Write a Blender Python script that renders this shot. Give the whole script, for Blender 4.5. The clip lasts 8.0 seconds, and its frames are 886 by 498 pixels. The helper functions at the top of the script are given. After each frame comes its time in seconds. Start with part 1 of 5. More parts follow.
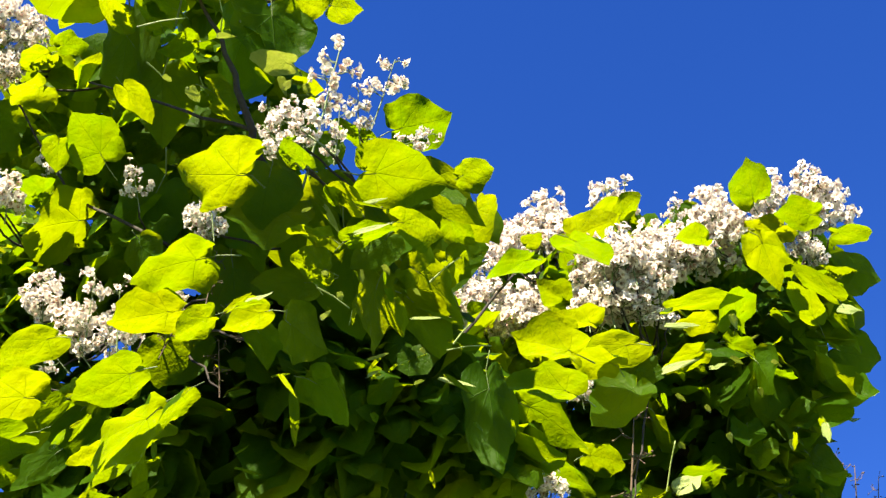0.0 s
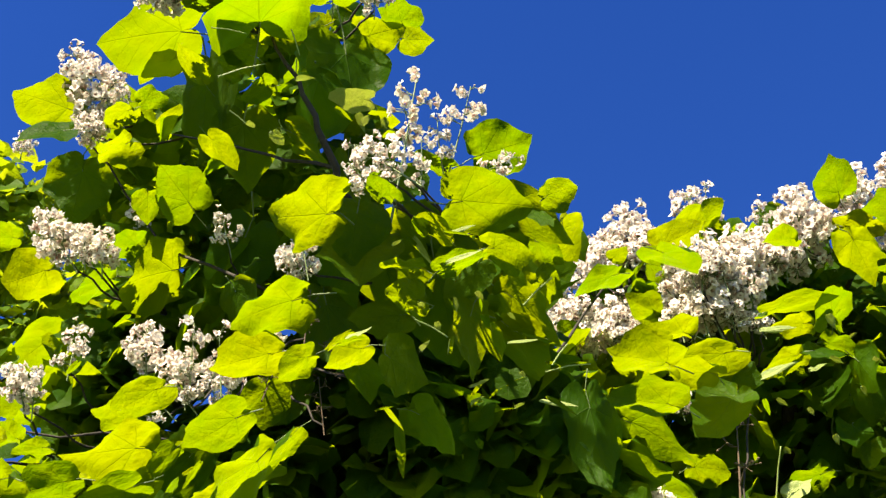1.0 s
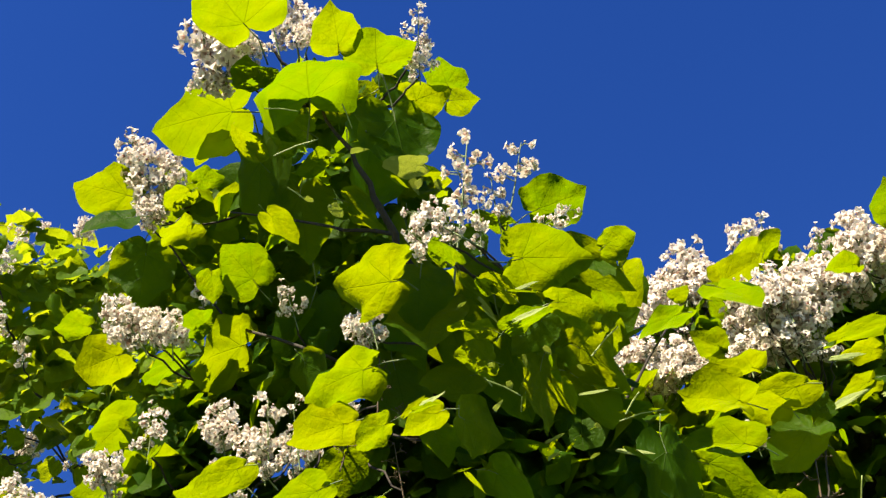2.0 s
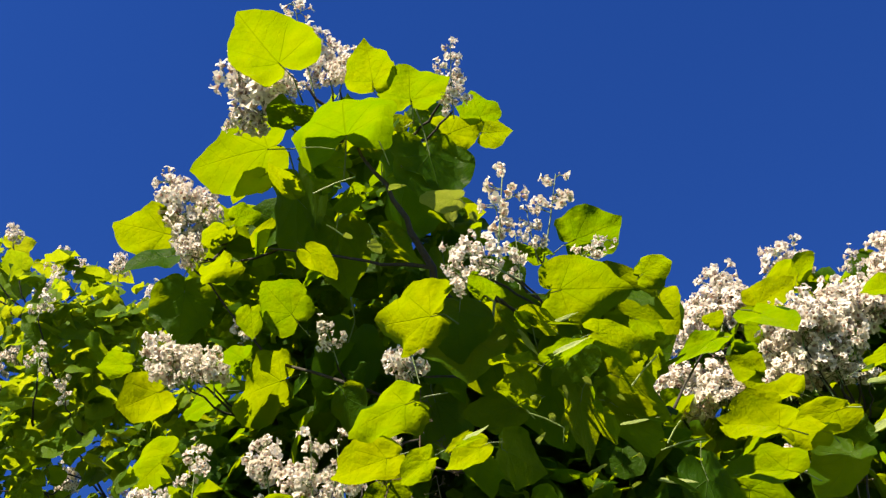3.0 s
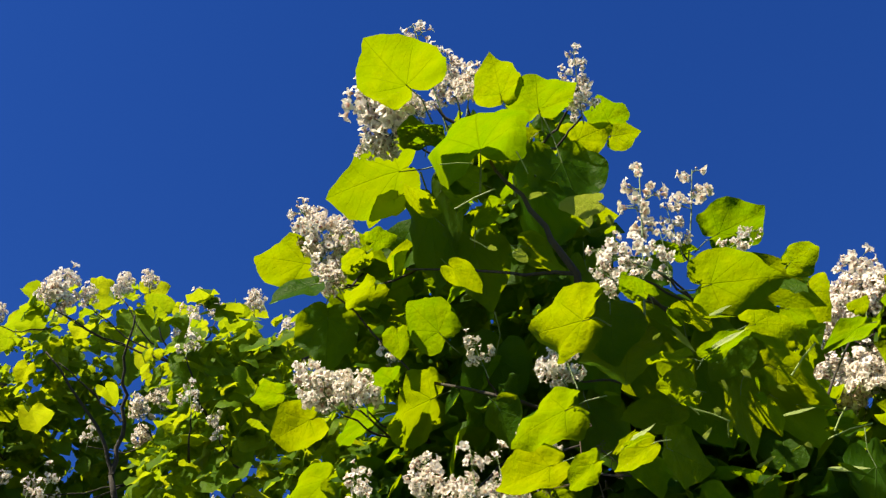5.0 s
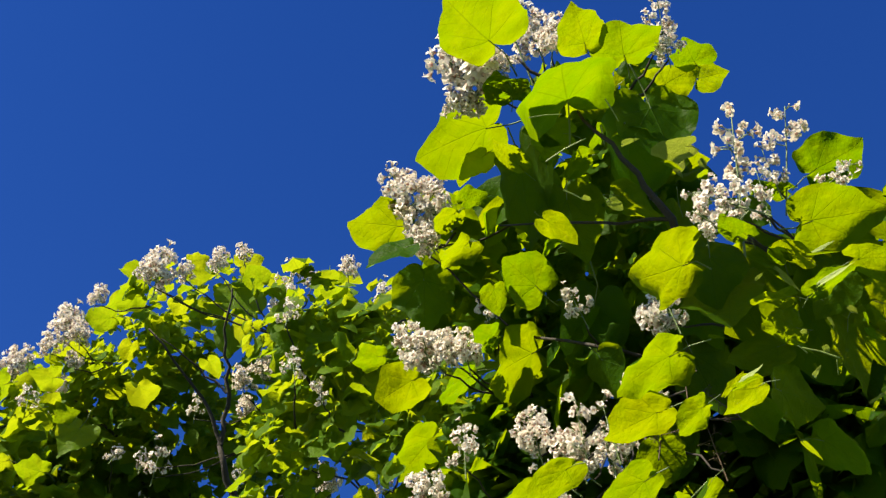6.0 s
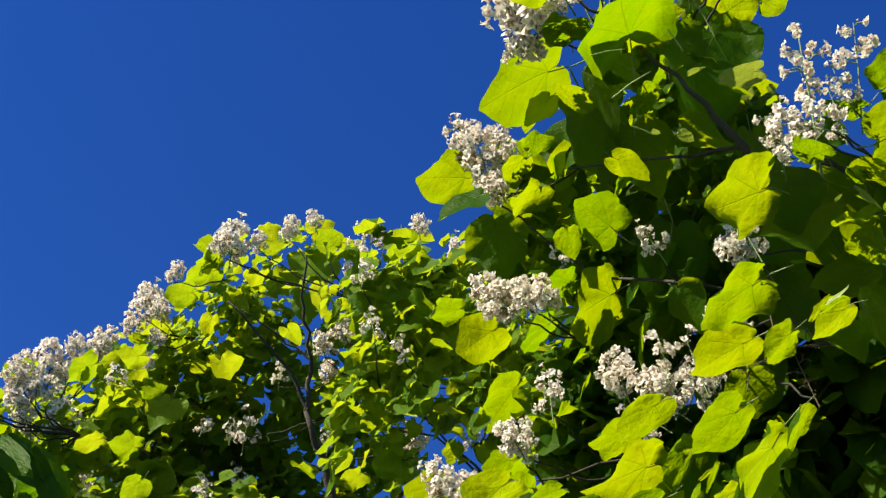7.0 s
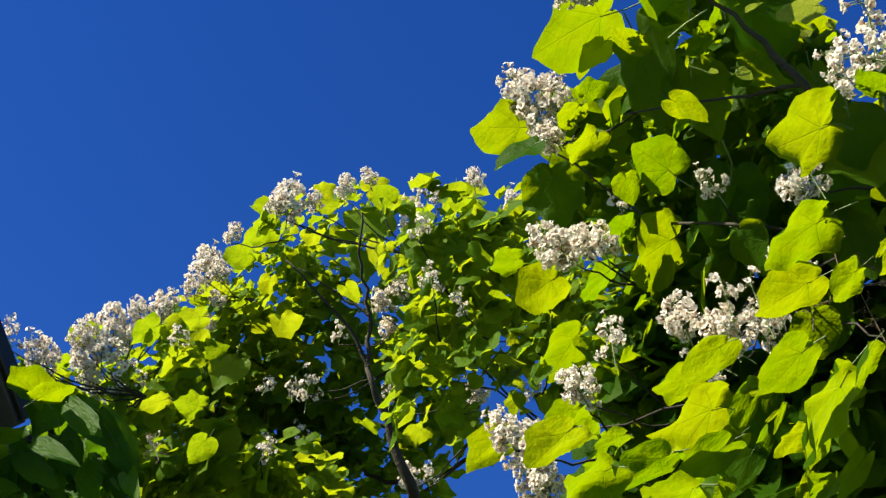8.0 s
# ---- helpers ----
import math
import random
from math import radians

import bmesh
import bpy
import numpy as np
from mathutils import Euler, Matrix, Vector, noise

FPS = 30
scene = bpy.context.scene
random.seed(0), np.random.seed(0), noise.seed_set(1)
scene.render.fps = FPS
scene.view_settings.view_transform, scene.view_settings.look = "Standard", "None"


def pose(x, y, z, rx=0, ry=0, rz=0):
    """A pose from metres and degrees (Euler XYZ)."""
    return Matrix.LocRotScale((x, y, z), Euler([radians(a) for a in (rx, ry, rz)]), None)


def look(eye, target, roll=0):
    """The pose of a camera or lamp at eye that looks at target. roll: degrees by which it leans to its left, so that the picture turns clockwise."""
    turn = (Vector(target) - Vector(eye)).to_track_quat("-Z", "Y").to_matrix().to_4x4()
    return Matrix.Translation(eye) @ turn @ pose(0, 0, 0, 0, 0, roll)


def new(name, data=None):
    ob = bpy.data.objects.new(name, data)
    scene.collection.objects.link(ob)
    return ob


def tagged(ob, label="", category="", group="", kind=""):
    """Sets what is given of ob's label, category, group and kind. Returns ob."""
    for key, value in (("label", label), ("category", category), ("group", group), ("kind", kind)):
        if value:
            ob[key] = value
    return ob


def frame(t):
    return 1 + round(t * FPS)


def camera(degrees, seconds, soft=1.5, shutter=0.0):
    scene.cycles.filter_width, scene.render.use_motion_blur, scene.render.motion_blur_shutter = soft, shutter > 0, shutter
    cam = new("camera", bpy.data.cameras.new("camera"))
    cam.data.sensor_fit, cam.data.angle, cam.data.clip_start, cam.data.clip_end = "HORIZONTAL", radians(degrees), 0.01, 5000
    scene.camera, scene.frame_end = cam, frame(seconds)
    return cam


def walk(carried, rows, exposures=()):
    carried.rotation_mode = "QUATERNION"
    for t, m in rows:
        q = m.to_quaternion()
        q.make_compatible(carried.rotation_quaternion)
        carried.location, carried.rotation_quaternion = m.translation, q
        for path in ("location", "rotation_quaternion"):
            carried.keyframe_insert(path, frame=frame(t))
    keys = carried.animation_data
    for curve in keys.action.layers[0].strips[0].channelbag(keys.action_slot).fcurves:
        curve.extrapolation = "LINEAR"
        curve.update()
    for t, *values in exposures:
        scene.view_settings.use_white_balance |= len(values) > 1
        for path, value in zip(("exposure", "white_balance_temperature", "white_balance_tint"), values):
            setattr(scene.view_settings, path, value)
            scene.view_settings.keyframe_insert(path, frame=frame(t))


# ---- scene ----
cam = camera(39.14, 8.0, soft=1.35)
PATH = [
    (0, (0.000, 0.000, 1.600), (0.000, 1.414, 3.014), -0.00),
    (0.5, (-0.010, -0.019, 1.610), (-0.068, 1.390, 3.028), -0.14),
    (1, (-0.040, -0.014, 1.600), (-0.158, 1.369, 3.040), -0.96),
    (1.5, (-0.052, -0.035, 1.599), (-0.215, 1.317, 3.063), -2.50),
    (2, (-0.061, -0.064, 1.606), (-0.252, 1.255, 3.098), -3.05),
    (3.5, (-0.107, -0.115, 1.601), (-0.359, 1.157, 3.124), -2.90),
    (4, (-0.135, -0.114, 1.588), (-0.429, 1.138, 3.120), -2.70),
    (4.5, (-0.165, -0.119, 1.582), (-0.496, 1.103, 3.130), -2.29),
    (6, (-0.213, -0.127, 1.566), (-0.738, 1.080, 3.072), -0.83),
    (6.5, (-0.230, -0.114, 1.562), (-0.833, 1.094, 3.037), -0.21),
    (7, (-0.235, -0.106, 1.558), (-0.881, 1.094, 3.021), -1.57),
    (7.5, (-0.243, -0.091, 1.555), (-0.938, 1.107, 2.998), -1.42),
    (8, (-0.259, -0.088, 1.547), (-1.004, 1.108, 2.967), -0.63),
]
EXPOSURES = [(0.0, 2.15, 7400, 10), (1.0, 1.92, 7600, 10), (2.0, 1.66, 7600, 10), (3.5, 1.47, 7550, 10), (4.5, 1.43, 7500, 8), (6.5, 1.46, 7250, 5), (8.0, 1.51, 7080, 2)]

walk(cam, [(t, look(eye, target, roll)) for t, eye, target, roll in PATH], EXPOSURES)

# ---- daylight ----
SUN_AZIMUTH, SUN_HEIGHT = -154.0, 43.0          # degrees: clockwise from +y, above the horizon
world = bpy.data.worlds.new("sky")
scene.world = world
world.use_nodes = True
wt = world.node_tree
sky = wt.nodes.new("ShaderNodeTexSky")
sky.sky_type, sky.sun_disc = "NISHITA", False
sky.sun_elevation, sky.sun_rotation = radians(SUN_HEIGHT), radians(SUN_AZIMUTH)
sky.altitude, sky.air_density, sky.dust_density, sky.ozone_density = 900, 1.0, 0.1, 6.0
deep = wt.nodes.new("ShaderNodeHueSaturation")      # the clear deep blue of a dry summer noon
deep.inputs["Hue"].default_value, deep.inputs["Saturation"].default_value = 0.521, 1.255
wt.links.new(sky.outputs[0], deep.inputs["Color"])
wt.links.new(deep.outputs[0], wt.nodes["Background"].inputs[0])
wt.nodes["Background"].inputs[1].default_value = 0.0685
sun = new("sun", bpy.data.lights.new("sun", "SUN"))
sun.data.energy, sun.data.angle, sun.data.color = 4.7, radians(0.53), (1.0, 0.91, 0.77)
az, el = radians(SUN_AZIMUTH), radians(SUN_HEIGHT)
sun.matrix_world = look((0, 0, 20), (-math.sin(az) * math.cos(el), -math.cos(az) * math.cos(el), 20 - math.sin(el)))


# ---- materials ----
class Nodes:
    """A small writer of node trees."""

    def __init__(self, name):
        self.mat = bpy.data.materials.new(name)
        self.mat.use_nodes = True
        self.tree = self.mat.node_tree
        self.tree.nodes.clear()
        self.out = self.tree.nodes.new("ShaderNodeOutputMaterial")

    def node(self, kind, **ins):
        n = self.tree.nodes.new(kind)
        for key, v in ins.items():
            self.put(n.inputs[int(key[1:])] if key[0] == "i" and key[1:].isdigit() else n.inputs[key.replace("_", " ")], v)
        return n

    def put(self, socket, v):
        if isinstance(v, bpy.types.NodeSocket):
            self.tree.links.new(v, socket)
        else:
            socket.default_value = v

    def math(self, op, a, b=0.0, c=0.0):
        n = self.tree.nodes.new("ShaderNodeMath")
        n.operation = op
        for s, v in zip(n.inputs, (a, b, c)):
            self.put(s, v)
        return n.outputs[0]

    def mix(self, f, a, b):
        n = self.tree.nodes.new("ShaderNodeMix")
        n.data_type = "RGBA"
        self.put(n.inputs[0], f)
        self.put(n.inputs[6], a)
        self.put(n.inputs[7], b)
        return n.outputs[2]

    def noise(self, scale, detail=3.0, vector=None):
        n = self.node("ShaderNodeTexNoise", Scale=scale, Detail=detail)
        if vector is not None:
            self.put(n.inputs["Vector"], vector)
        return n.outputs["Fac"]

    def place(self):
        return self.node("ShaderNodeTexCoord").outputs["Object"]

    def range(self, v, a, b, c=0.0, d=1.0):
        n = self.node("ShaderNodeMapRange", Value=v, i1=a, i2=b, i3=c, i4=d)
        return n.outputs[0]

    def chance(self):
        """A number of its own for each object and each loose piece."""
        r = self.math("ADD", self.node("ShaderNodeObjectInfo").outputs["Random"], self.node("ShaderNodeNewGeometry").outputs["Random Per Island"])
        return self.math("FRACT", r)

    def bump(self, height, strength, distance):
        return self.node("ShaderNodeBump", Strength=strength, Distance=distance, Height=height).outputs[0]

    def done(self, shader):
        self.put(self.out.inputs[0], shader)
        return self.mat


def leaf_material(name, top_a, top_b, glow_a, glow_b, share, gloss=0.07):
    """A thin green blade: a waxy skin, light let through, a midrib and side veins laid out by the blade's own coordinates."""
    m = Nodes(name)
    uv = m.node("ShaderNodeUVMap").outputs[0]
    sep = m.node("ShaderNodeSeparateXYZ", Vector=uv)
    x, y = m.math("ABSOLUTE", sep.outputs[0]), sep.outputs[1]
    wob = m.math("MULTIPLY", m.math("SUBTRACT", m.noise(4.0, 2.0, uv), 0.5), 0.16)
    mid = m.range(x, 0.002, m.range(y, 0.0, 1.0, 0.013, 0.006), 1.0, 0.0)
    for turn, far_end in ((0.66, 0.62), (1.28, 0.48)):              # the main veins fan out from the stalk's end
        off = m.math("ABSOLUTE", m.math("SUBTRACT", m.math("MULTIPLY", x, math.cos(turn)), m.math("MULTIPLY", m.math("ADD", y, m.math("MULTIPLY", wob, x)), math.sin(turn))))
        along = m.math("ADD", m.math("MULTIPLY", x, math.sin(turn)), m.math("MULTIPLY", y, math.cos(turn)))
        ray = m.math("MULTIPLY", m.range(off, 0.001, 0.009, 1.0, 0.0), m.math("MULTIPLY", m.range(along, 0.0, 0.02), m.range(along, far_end - 0.2, far_end, 0.85, 0.0)))
        mid = m.math("MAXIMUM", mid, ray)
    slant = m.math("ADD", m.math("SUBTRACT", y, m.math("MULTIPLY", x, 0.85)), wob)
    step = m.math("ABSOLUTE", m.math("SUBTRACT", m.math("FRACT", m.math("MULTIPLY", slant, 5.2)), 0.5))
    side = m.math("MULTIPLY", m.range(step, 0.462, 0.49, 0.0, 0.7), m.range(slant, 0.16, 0.22))
    fine = m.node("ShaderNodeTexVoronoi", Scale=22.0, Vector=uv)
    fine.feature = "DISTANCE_TO_EDGE"
    net = m.range(fine.outputs["Distance"], 0.0, 0.12, 1.0, 0.0)
    vein = m.math("MINIMUM", m.math("ADD", m.math("MAXIMUM", mid, m.math("MULTIPLY", side, 0.75)), m.math("MULTIPLY", net, 0.07)), 1.0)
    rnd = m.chance()
    patch = m.noise(3.0, 4.0, uv)
    tone = m.range(m.math("ADD", m.math("MULTIPLY", rnd, 0.65), m.math("MULTIPLY", patch, 0.9)), 0.3, 1.3)
    top = m.mix(tone, top_a, top_b)
    glow = m.mix(tone, glow_a, glow_b)
    spots = m.range(m.noise(9.0, 2.0, uv), 0.69, 0.75)
    top = m.mix(m.math("MULTIPLY", spots, 0.5), top, (0.10, 0.075, 0.02, 1))
    glow = m.mix(m.math("MULTIPLY", spots, 0.35), glow, (0.22, 0.20, 0.02, 1))
    glow = m.mix(m.math("MULTIPLY", vein, 0.30), glow, (0.10, 0.15, 0.004, 1))
    top = m.mix(m.math("MULTIPLY", vein, 0.14), top, (0.14, 0.20, 0.04, 1))
    rough = m.range(patch, 0.3, 0.7, 0.40, 0.56)
    relief = m.bump(m.math("ADD", m.math("MULTIPLY", vein, -1.0), m.math("MULTIPLY", m.noise(7.5, 4.0, uv), 2.4)), 0.4, 0.007)
    skin = m.node("ShaderNodeBsdfPrincipled", Base_Color=top, Roughness=rough, Normal=relief)
    skin.inputs["Specular IOR Level"].default_value = gloss
    thin = m.node("ShaderNodeBsdfTranslucent", Color=glow, Normal=relief)
    both = m.node("ShaderNodeMixShader", i0=share, i1=skin.outputs[0], i2=thin.outputs[0])
    return m.done(both.outputs[0])


def bark_material(name, a, b):
    m = Nodes(name)
    p = m.place()
    n1, n2 = m.noise(9.0, 5.0, p), m.noise(60.0, 4.0, p)
    col = m.mix(n1, a, b)
    col = m.mix(m.range(n2, 0.35, 0.65, 0.0, 0.5), col, (0.03, 0.025, 0.02, 1))
    sh = m.node("ShaderNodeBsdfPrincipled", Base_Color=col, Roughness=0.85, Normal=m.bump(m.math("ADD", n1, n2), 0.6, 0.01))
    return m.done(sh.outputs[0])


def petal_material(name, base, throat, share):
    """White frilled petals, stained purple and yellow down the throat, with a little light coming through."""
    m = Nodes(name)
    uv = m.node("ShaderNodeUVMap").outputs[0]
    deep = m.node("ShaderNodeSeparateXYZ", Vector=uv).outputs[1]
    rnd = m.chance()
    col = m.mix(m.range(rnd, 0.35, 1.0, 0.0, 0.4), base, (0.68, 0.55, 0.41, 1))
    stain = m.math("MULTIPLY", m.range(deep, 0.55, 0.1), m.range(m.noise(40.0, 2.0, m.place()), 0.35, 0.6, 0.4, 1.0))
    col = m.mix(stain, col, throat)
    skin = m.node("ShaderNodeBsdfPrincipled", Base_Color=col, Roughness=0.55)
    thin = m.node("ShaderNodeBsdfTranslucent", Color=col)
    both = m.node("ShaderNodeMixShader", i0=share, i1=skin.outputs[0], i2=thin.outputs[0])
    return m.done(both.outputs[0])


def plain_material(name, a, b, rough, scale, relief=0.3, metal=0.0):
    m = Nodes(name)
    p = m.place()
    n1, n2 = m.noise(scale, 4.0, p), m.noise(scale * 9, 3.0, p)
    col = m.mix(m.math("MULTIPLY", m.math("ADD", n1, n2), 0.5), a, b)
    sh = m.node("ShaderNodeBsdfPrincipled", Base_Color=col, Roughness=rough, Metallic=metal, Normal=m.bump(n2, relief, 0.01))
    return m.done(sh.outputs[0])


LEAF = leaf_material("catalpa_leaf", (0.017, 0.064, 0.002, 1), (0.042, 0.104, 0.004, 1), (0.140, 0.275, 0.003, 1), (0.335, 0.385, 0.006, 1), 0.57, 0.06)
# darker copy of LEAF: shade on the young tree put into the colour
SHADED_LEAF = leaf_material("shaded_leaf", (0.012, 0.050, 0.001, 1), (0.034, 0.092, 0.003, 1), (0.10, 0.25, 0.004, 1), (0.19, 0.33, 0.006, 1), 0.36, 0.08)
# paler copy of LEAF: extra light on the far crown put into its colour
FAR_LIT_LEAF = leaf_material("far_lit_leaf", (0.046, 0.120, 0.005, 1), (0.104, 0.184, 0.010, 1), (0.200, 0.32, 0.006, 1), (0.410, 0.445, 0.012, 1), 0.56, 0.08)
# pale underside and sun highlight together, both put into the base colour
PALE_LIT_LEAF = leaf_material("pale_lit_leaf", (0.17, 0.25, 0.05, 1), (0.31, 0.38, 0.13, 1), (0.22, 0.32, 0.02, 1), (0.36, 0.41, 0.05, 1), 0.32, 0.3)
STALK = plain_material("green_stalk", (0.07, 0.12, 0.03, 1), (0.14, 0.19, 0.06, 1), 0.5, 20.0)
# paler copy of STALK: the sun on bare stalks put into the colour
LIT_STALK = plain_material("lit_stalk", (0.17, 0.25, 0.05, 1), (0.27, 0.34, 0.10, 1), 0.5, 20.0)
DRY = plain_material("dry_stalk", (0.07, 0.045, 0.028, 1), (0.13, 0.09, 0.055, 1), 0.8, 25.0)
BARK = bark_material("bark", (0.012, 0.009, 0.007, 1), (0.030, 0.023, 0.017, 1))
PETAL = petal_material("petal", (0.80, 0.755, 0.69, 1), (0.34, 0.15, 0.10, 1), 0.36)
BUD = plain_material("bud", (0.62, 0.52, 0.46, 1), (0.42, 0.28, 0.24, 1), 0.6, 60.0)
SOIL = plain_material("mown_ground", (0.045, 0.075, 0.018, 1), (0.085, 0.115, 0.035, 1), 0.95, 0.7, 0.6)
BLACK_METAL = plain_material("black_paint", (0.006, 0.006, 0.006, 1), (0.012, 0.012, 0.012, 1), 0.45, 12.0, 0.2, 0.0)
GREY_METAL = plain_material("grey_plaster", (0.030, 0.026, 0.022, 1), (0.050, 0.045, 0.038, 1), 0.9, 8.0, 0.4)
ROOF = plain_material("roof_felt", (0.035, 0.033, 0.034, 1), (0.06, 0.058, 0.06, 1), 0.8, 5.0, 0.5)


# ---- mesh helpers ----
def mesh_of(name, verts, faces, mats, uv=None, slot=None, smooth=True):
    me = bpy.data.meshes.new(name)
    me.from_pydata([tuple(v) for v in np.asarray(verts).tolist()], [], [tuple(f) for f in faces])
    for m in mats:
        me.materials.append(m)
    if uv is not None:
        layer = me.uv_layers.new(name="UVMap")
        loops = np.empty(len(me.loops), dtype=np.int32)
        me.loops.foreach_get("vertex_index", loops)
        layer.data.foreach_set("uv", np.asarray(uv, dtype=np.float32)[loops].ravel())
    if slot is not None:
        me.polygons.foreach_set("material_index", np.asarray(slot, dtype=np.int32))
    me.polygons.foreach_set("use_smooth", np.full(len(me.polygons), smooth))
    me.update()
    return me


def hang(name, me, parent, m=None, label="", kind=""):
    """One mesh object as a part under its thing or part."""
    ob = new(name, me)
    ob.parent = parent
    if parent.type == "EMPTY":
        ob.matrix_parent_inverse = Matrix.Translation(-parent.location)
    if m is not None:
        ob.matrix_basis = m
    return tagged(ob, label, kind=kind) if label or kind else ob


def tube(points, radii, sides=7, bend=0.0, seed=0):
    """A tapered round limb along points, as vertices and faces; bend gives it a natural wander."""
    rng = random.Random(seed)
    pts = [Vector(p) for p in points]
    fine, rad = [], []
    for i in range(len(pts) - 1):
        for k in range(4):
            s = k / 4
            fine.append(pts[i].lerp(pts[i + 1], s) + Vector((rng.uniform(-1, 1), rng.uniform(-1, 1), rng.uniform(-1, 1))) * bend * (0 if k == 0 else 1))
            rad.append(radii[i] * (1 - s) + radii[i + 1] * s)
    fine.append(pts[-1])
    rad.append(radii[-1])
    verts, faces = [], []
    for i, p in enumerate(fine):
        d = (fine[min(i + 1, len(fine) - 1)] - fine[max(i - 1, 0)]).normalized()
        u = d.orthogonal().normalized() if i == 0 else (u - d * u.dot(d)).normalized()
        w = d.cross(u)
        for k in range(sides):
            a = 2 * math.pi * k / sides
            verts.append(p + (u * math.cos(a) + w * math.sin(a)) * rad[i])
    for i in range(len(fine) - 1):
        for k in range(sides):
            a, b = i * sides + k, i * sides + (k + 1) % sides
            faces.append((a, b, b + sides, a + sides))
    faces.append(tuple(range(len(verts) - sides, len(verts))))
    return verts, faces


def joined(pieces):
    """Several (verts, faces) as one."""
    verts, faces = [], []
    for v, f in pieces:
        n = len(verts)
        verts += v
        faces += [tuple(i + n for i in q) for q in f]
    return verts, faces


# ---- the catalpa's leaf: a broad heart round the end of its stalk, 1 long from there to the tip ----
REACH_A = (0.0, 8.0, 18.0, 32.0, 50.0, 70.0, 92.0, 115.0, 138.0, 158.0, 172.0, 180.0)        # degrees from the tip
REACH_R = (1.0, 0.875, 0.775, 0.695, 0.640, 0.590, 0.535, 0.475, 0.385, 0.300, 0.225, 0.17)


def reach(deg):
    """How far the blade reaches from the stalk in a direction, smoothly between the values above."""
    k = max(0, min(len(REACH_A) - 2, int(np.searchsorted(REACH_A, deg)) - 1))
    p = [REACH_R[max(0, min(len(REACH_R) - 1, k + j))] for j in (-1, 0, 1, 2)]
    t = (deg - REACH_A[k]) / (REACH_A[k + 1] - REACH_A[k])
    m0, m1 = (p[2] - p[0]) * 0.5, (p[3] - p[1]) * 0.5
    return (2 * t ** 3 - 3 * t ** 2 + 1) * p[1] + (t ** 3 - 2 * t ** 2 + t) * m0 + (3 * t ** 2 - 2 * t ** 3) * p[2] + (t ** 3 - t ** 2) * m1


def leaf_arrays(seed, rings, spokes, stalk=True, curl=1.0, lips=1.0):
    """A blade as vertices, faces, its own flat coordinates and material slots: cupped or folded along the midrib, with a drooping tip and a waving margin."""
    rng = random.Random(seed)
    lobe = [max(0.0, rng.uniform(-0.05, 0.12)) for _ in range(2)]
    fold, droop = rng.uniform(-0.20, 0.34) * curl, rng.uniform(-0.06, 0.26) * curl
    wave, ph = rng.uniform(0.025, 0.065) * curl * lips, rng.uniform(0, 6.28)
    skew, twist = rng.uniform(-0.10, 0.10), rng.uniform(-0.22, 0.22) * curl
    rim = [rng.uniform(-0.25, 0.60) * curl * lips for _ in range(2)]
    hook = rng.uniform(0.0, 0.55) * curl if rng.random() < 0.45 else 0.0
    turns = rng.choice((3, 4, 5))
    blunt = rng.uniform(-0.01, 0.13)
    verts, uv, faces, slot = [(0.0, 0.0, 0.0)], [(0.0, 0.0)], [], []
    for i in range(1, rings + 1):
        f = (i / rings) ** 0.85
        for j in range(spokes + 1):
            deg = -180 + 360 * j / spokes
            deg = math.copysign(180 * (abs(deg) / 180) ** 1.12, deg)
            side = 0 if deg < 0 else 1
            r = reach(abs(deg)) + blunt * math.exp(-((abs(deg) - 26) / 17) ** 2) + lobe[side] * (math.exp(-((abs(deg) - 52) / 11) ** 2) - 0.7 * math.exp(-((abs(deg) - 27) / 9) ** 2))
            r *= 1 + 0.018 * math.sin(deg * 0.19 + ph) + 0.034 * math.sin(deg * 0.071 + 2 * ph) + 0.012 * math.sin(deg * 0.43 + 3 * ph)
            a = radians(deg)
            u, v = math.sin(a) * r * f, math.cos(a) * r * f
            rr = math.hypot(u, v)
            x, y = u * (1 + skew * (1 if side else -1)) + skew * max(v, 0) ** 2 * 0.5, v
            z = fold * (math.sqrt(u * u + 0.0025) - 0.22) * 0.85 + droop * (max(y, 0) - max(y, 0) ** 2) - 0.3 * droop * u * u
            z += wave * f ** 2.2 * math.sin(turns * a + ph) + 0.45 * wave * f ** 3 * math.sin((2 * turns + 1) * a + 2.3 * ph)
            z += 0.013 * curl * math.sin(9 * u + ph) * math.sin(8 * v + 1.3 * ph)
            z += 0.05 * curl * rr * abs(math.sin(2.4 * a)) * (1 - 0.5 * f)             # the blade swells between its main veins
            lip = max(0.0, f - 0.72)
            z -= rim[side] * lip * (0.55 + 0.45 * math.sin(2.2 * a + ph))
            z += twist * x * max(y, 0) + hook * max(0.0, v - 0.74) ** 1.5 * 2.0
            k = 1 - 0.45 * abs(rim[side]) * lip
            verts.append((x * k, y * k, z))
            uv.append((u, v))
    n = spokes + 1
    for j in range(spokes):
        faces.append((0, 1 + j + 1, 1 + j))
        slot.append(0)
    for i in range(rings - 1):
        for j in range(spokes):
            p = 1 + i * n + j
            faces.append((p, p + 1, p + 1 + n, p + n))
            slot.append(0)
    if stalk:
        m = rng.uniform(0.30, 0.6)
        tv, tf = tube([(0, 0.02, -0.004), (rng.uniform(-0.05, 0.05), -m * 0.5, -0.06), (rng.uniform(-0.12, 0.12), -m, -0.20)], (0.007, 0.009, 0.012), 5)
        k = len(verts)
        verts += [tuple(p) for p in tv]
        uv += [(0.0, 0.5)] * len(tv)
        faces += [tuple(q + k for q in f) for f in tf]
        slot += [1] * len(tf)
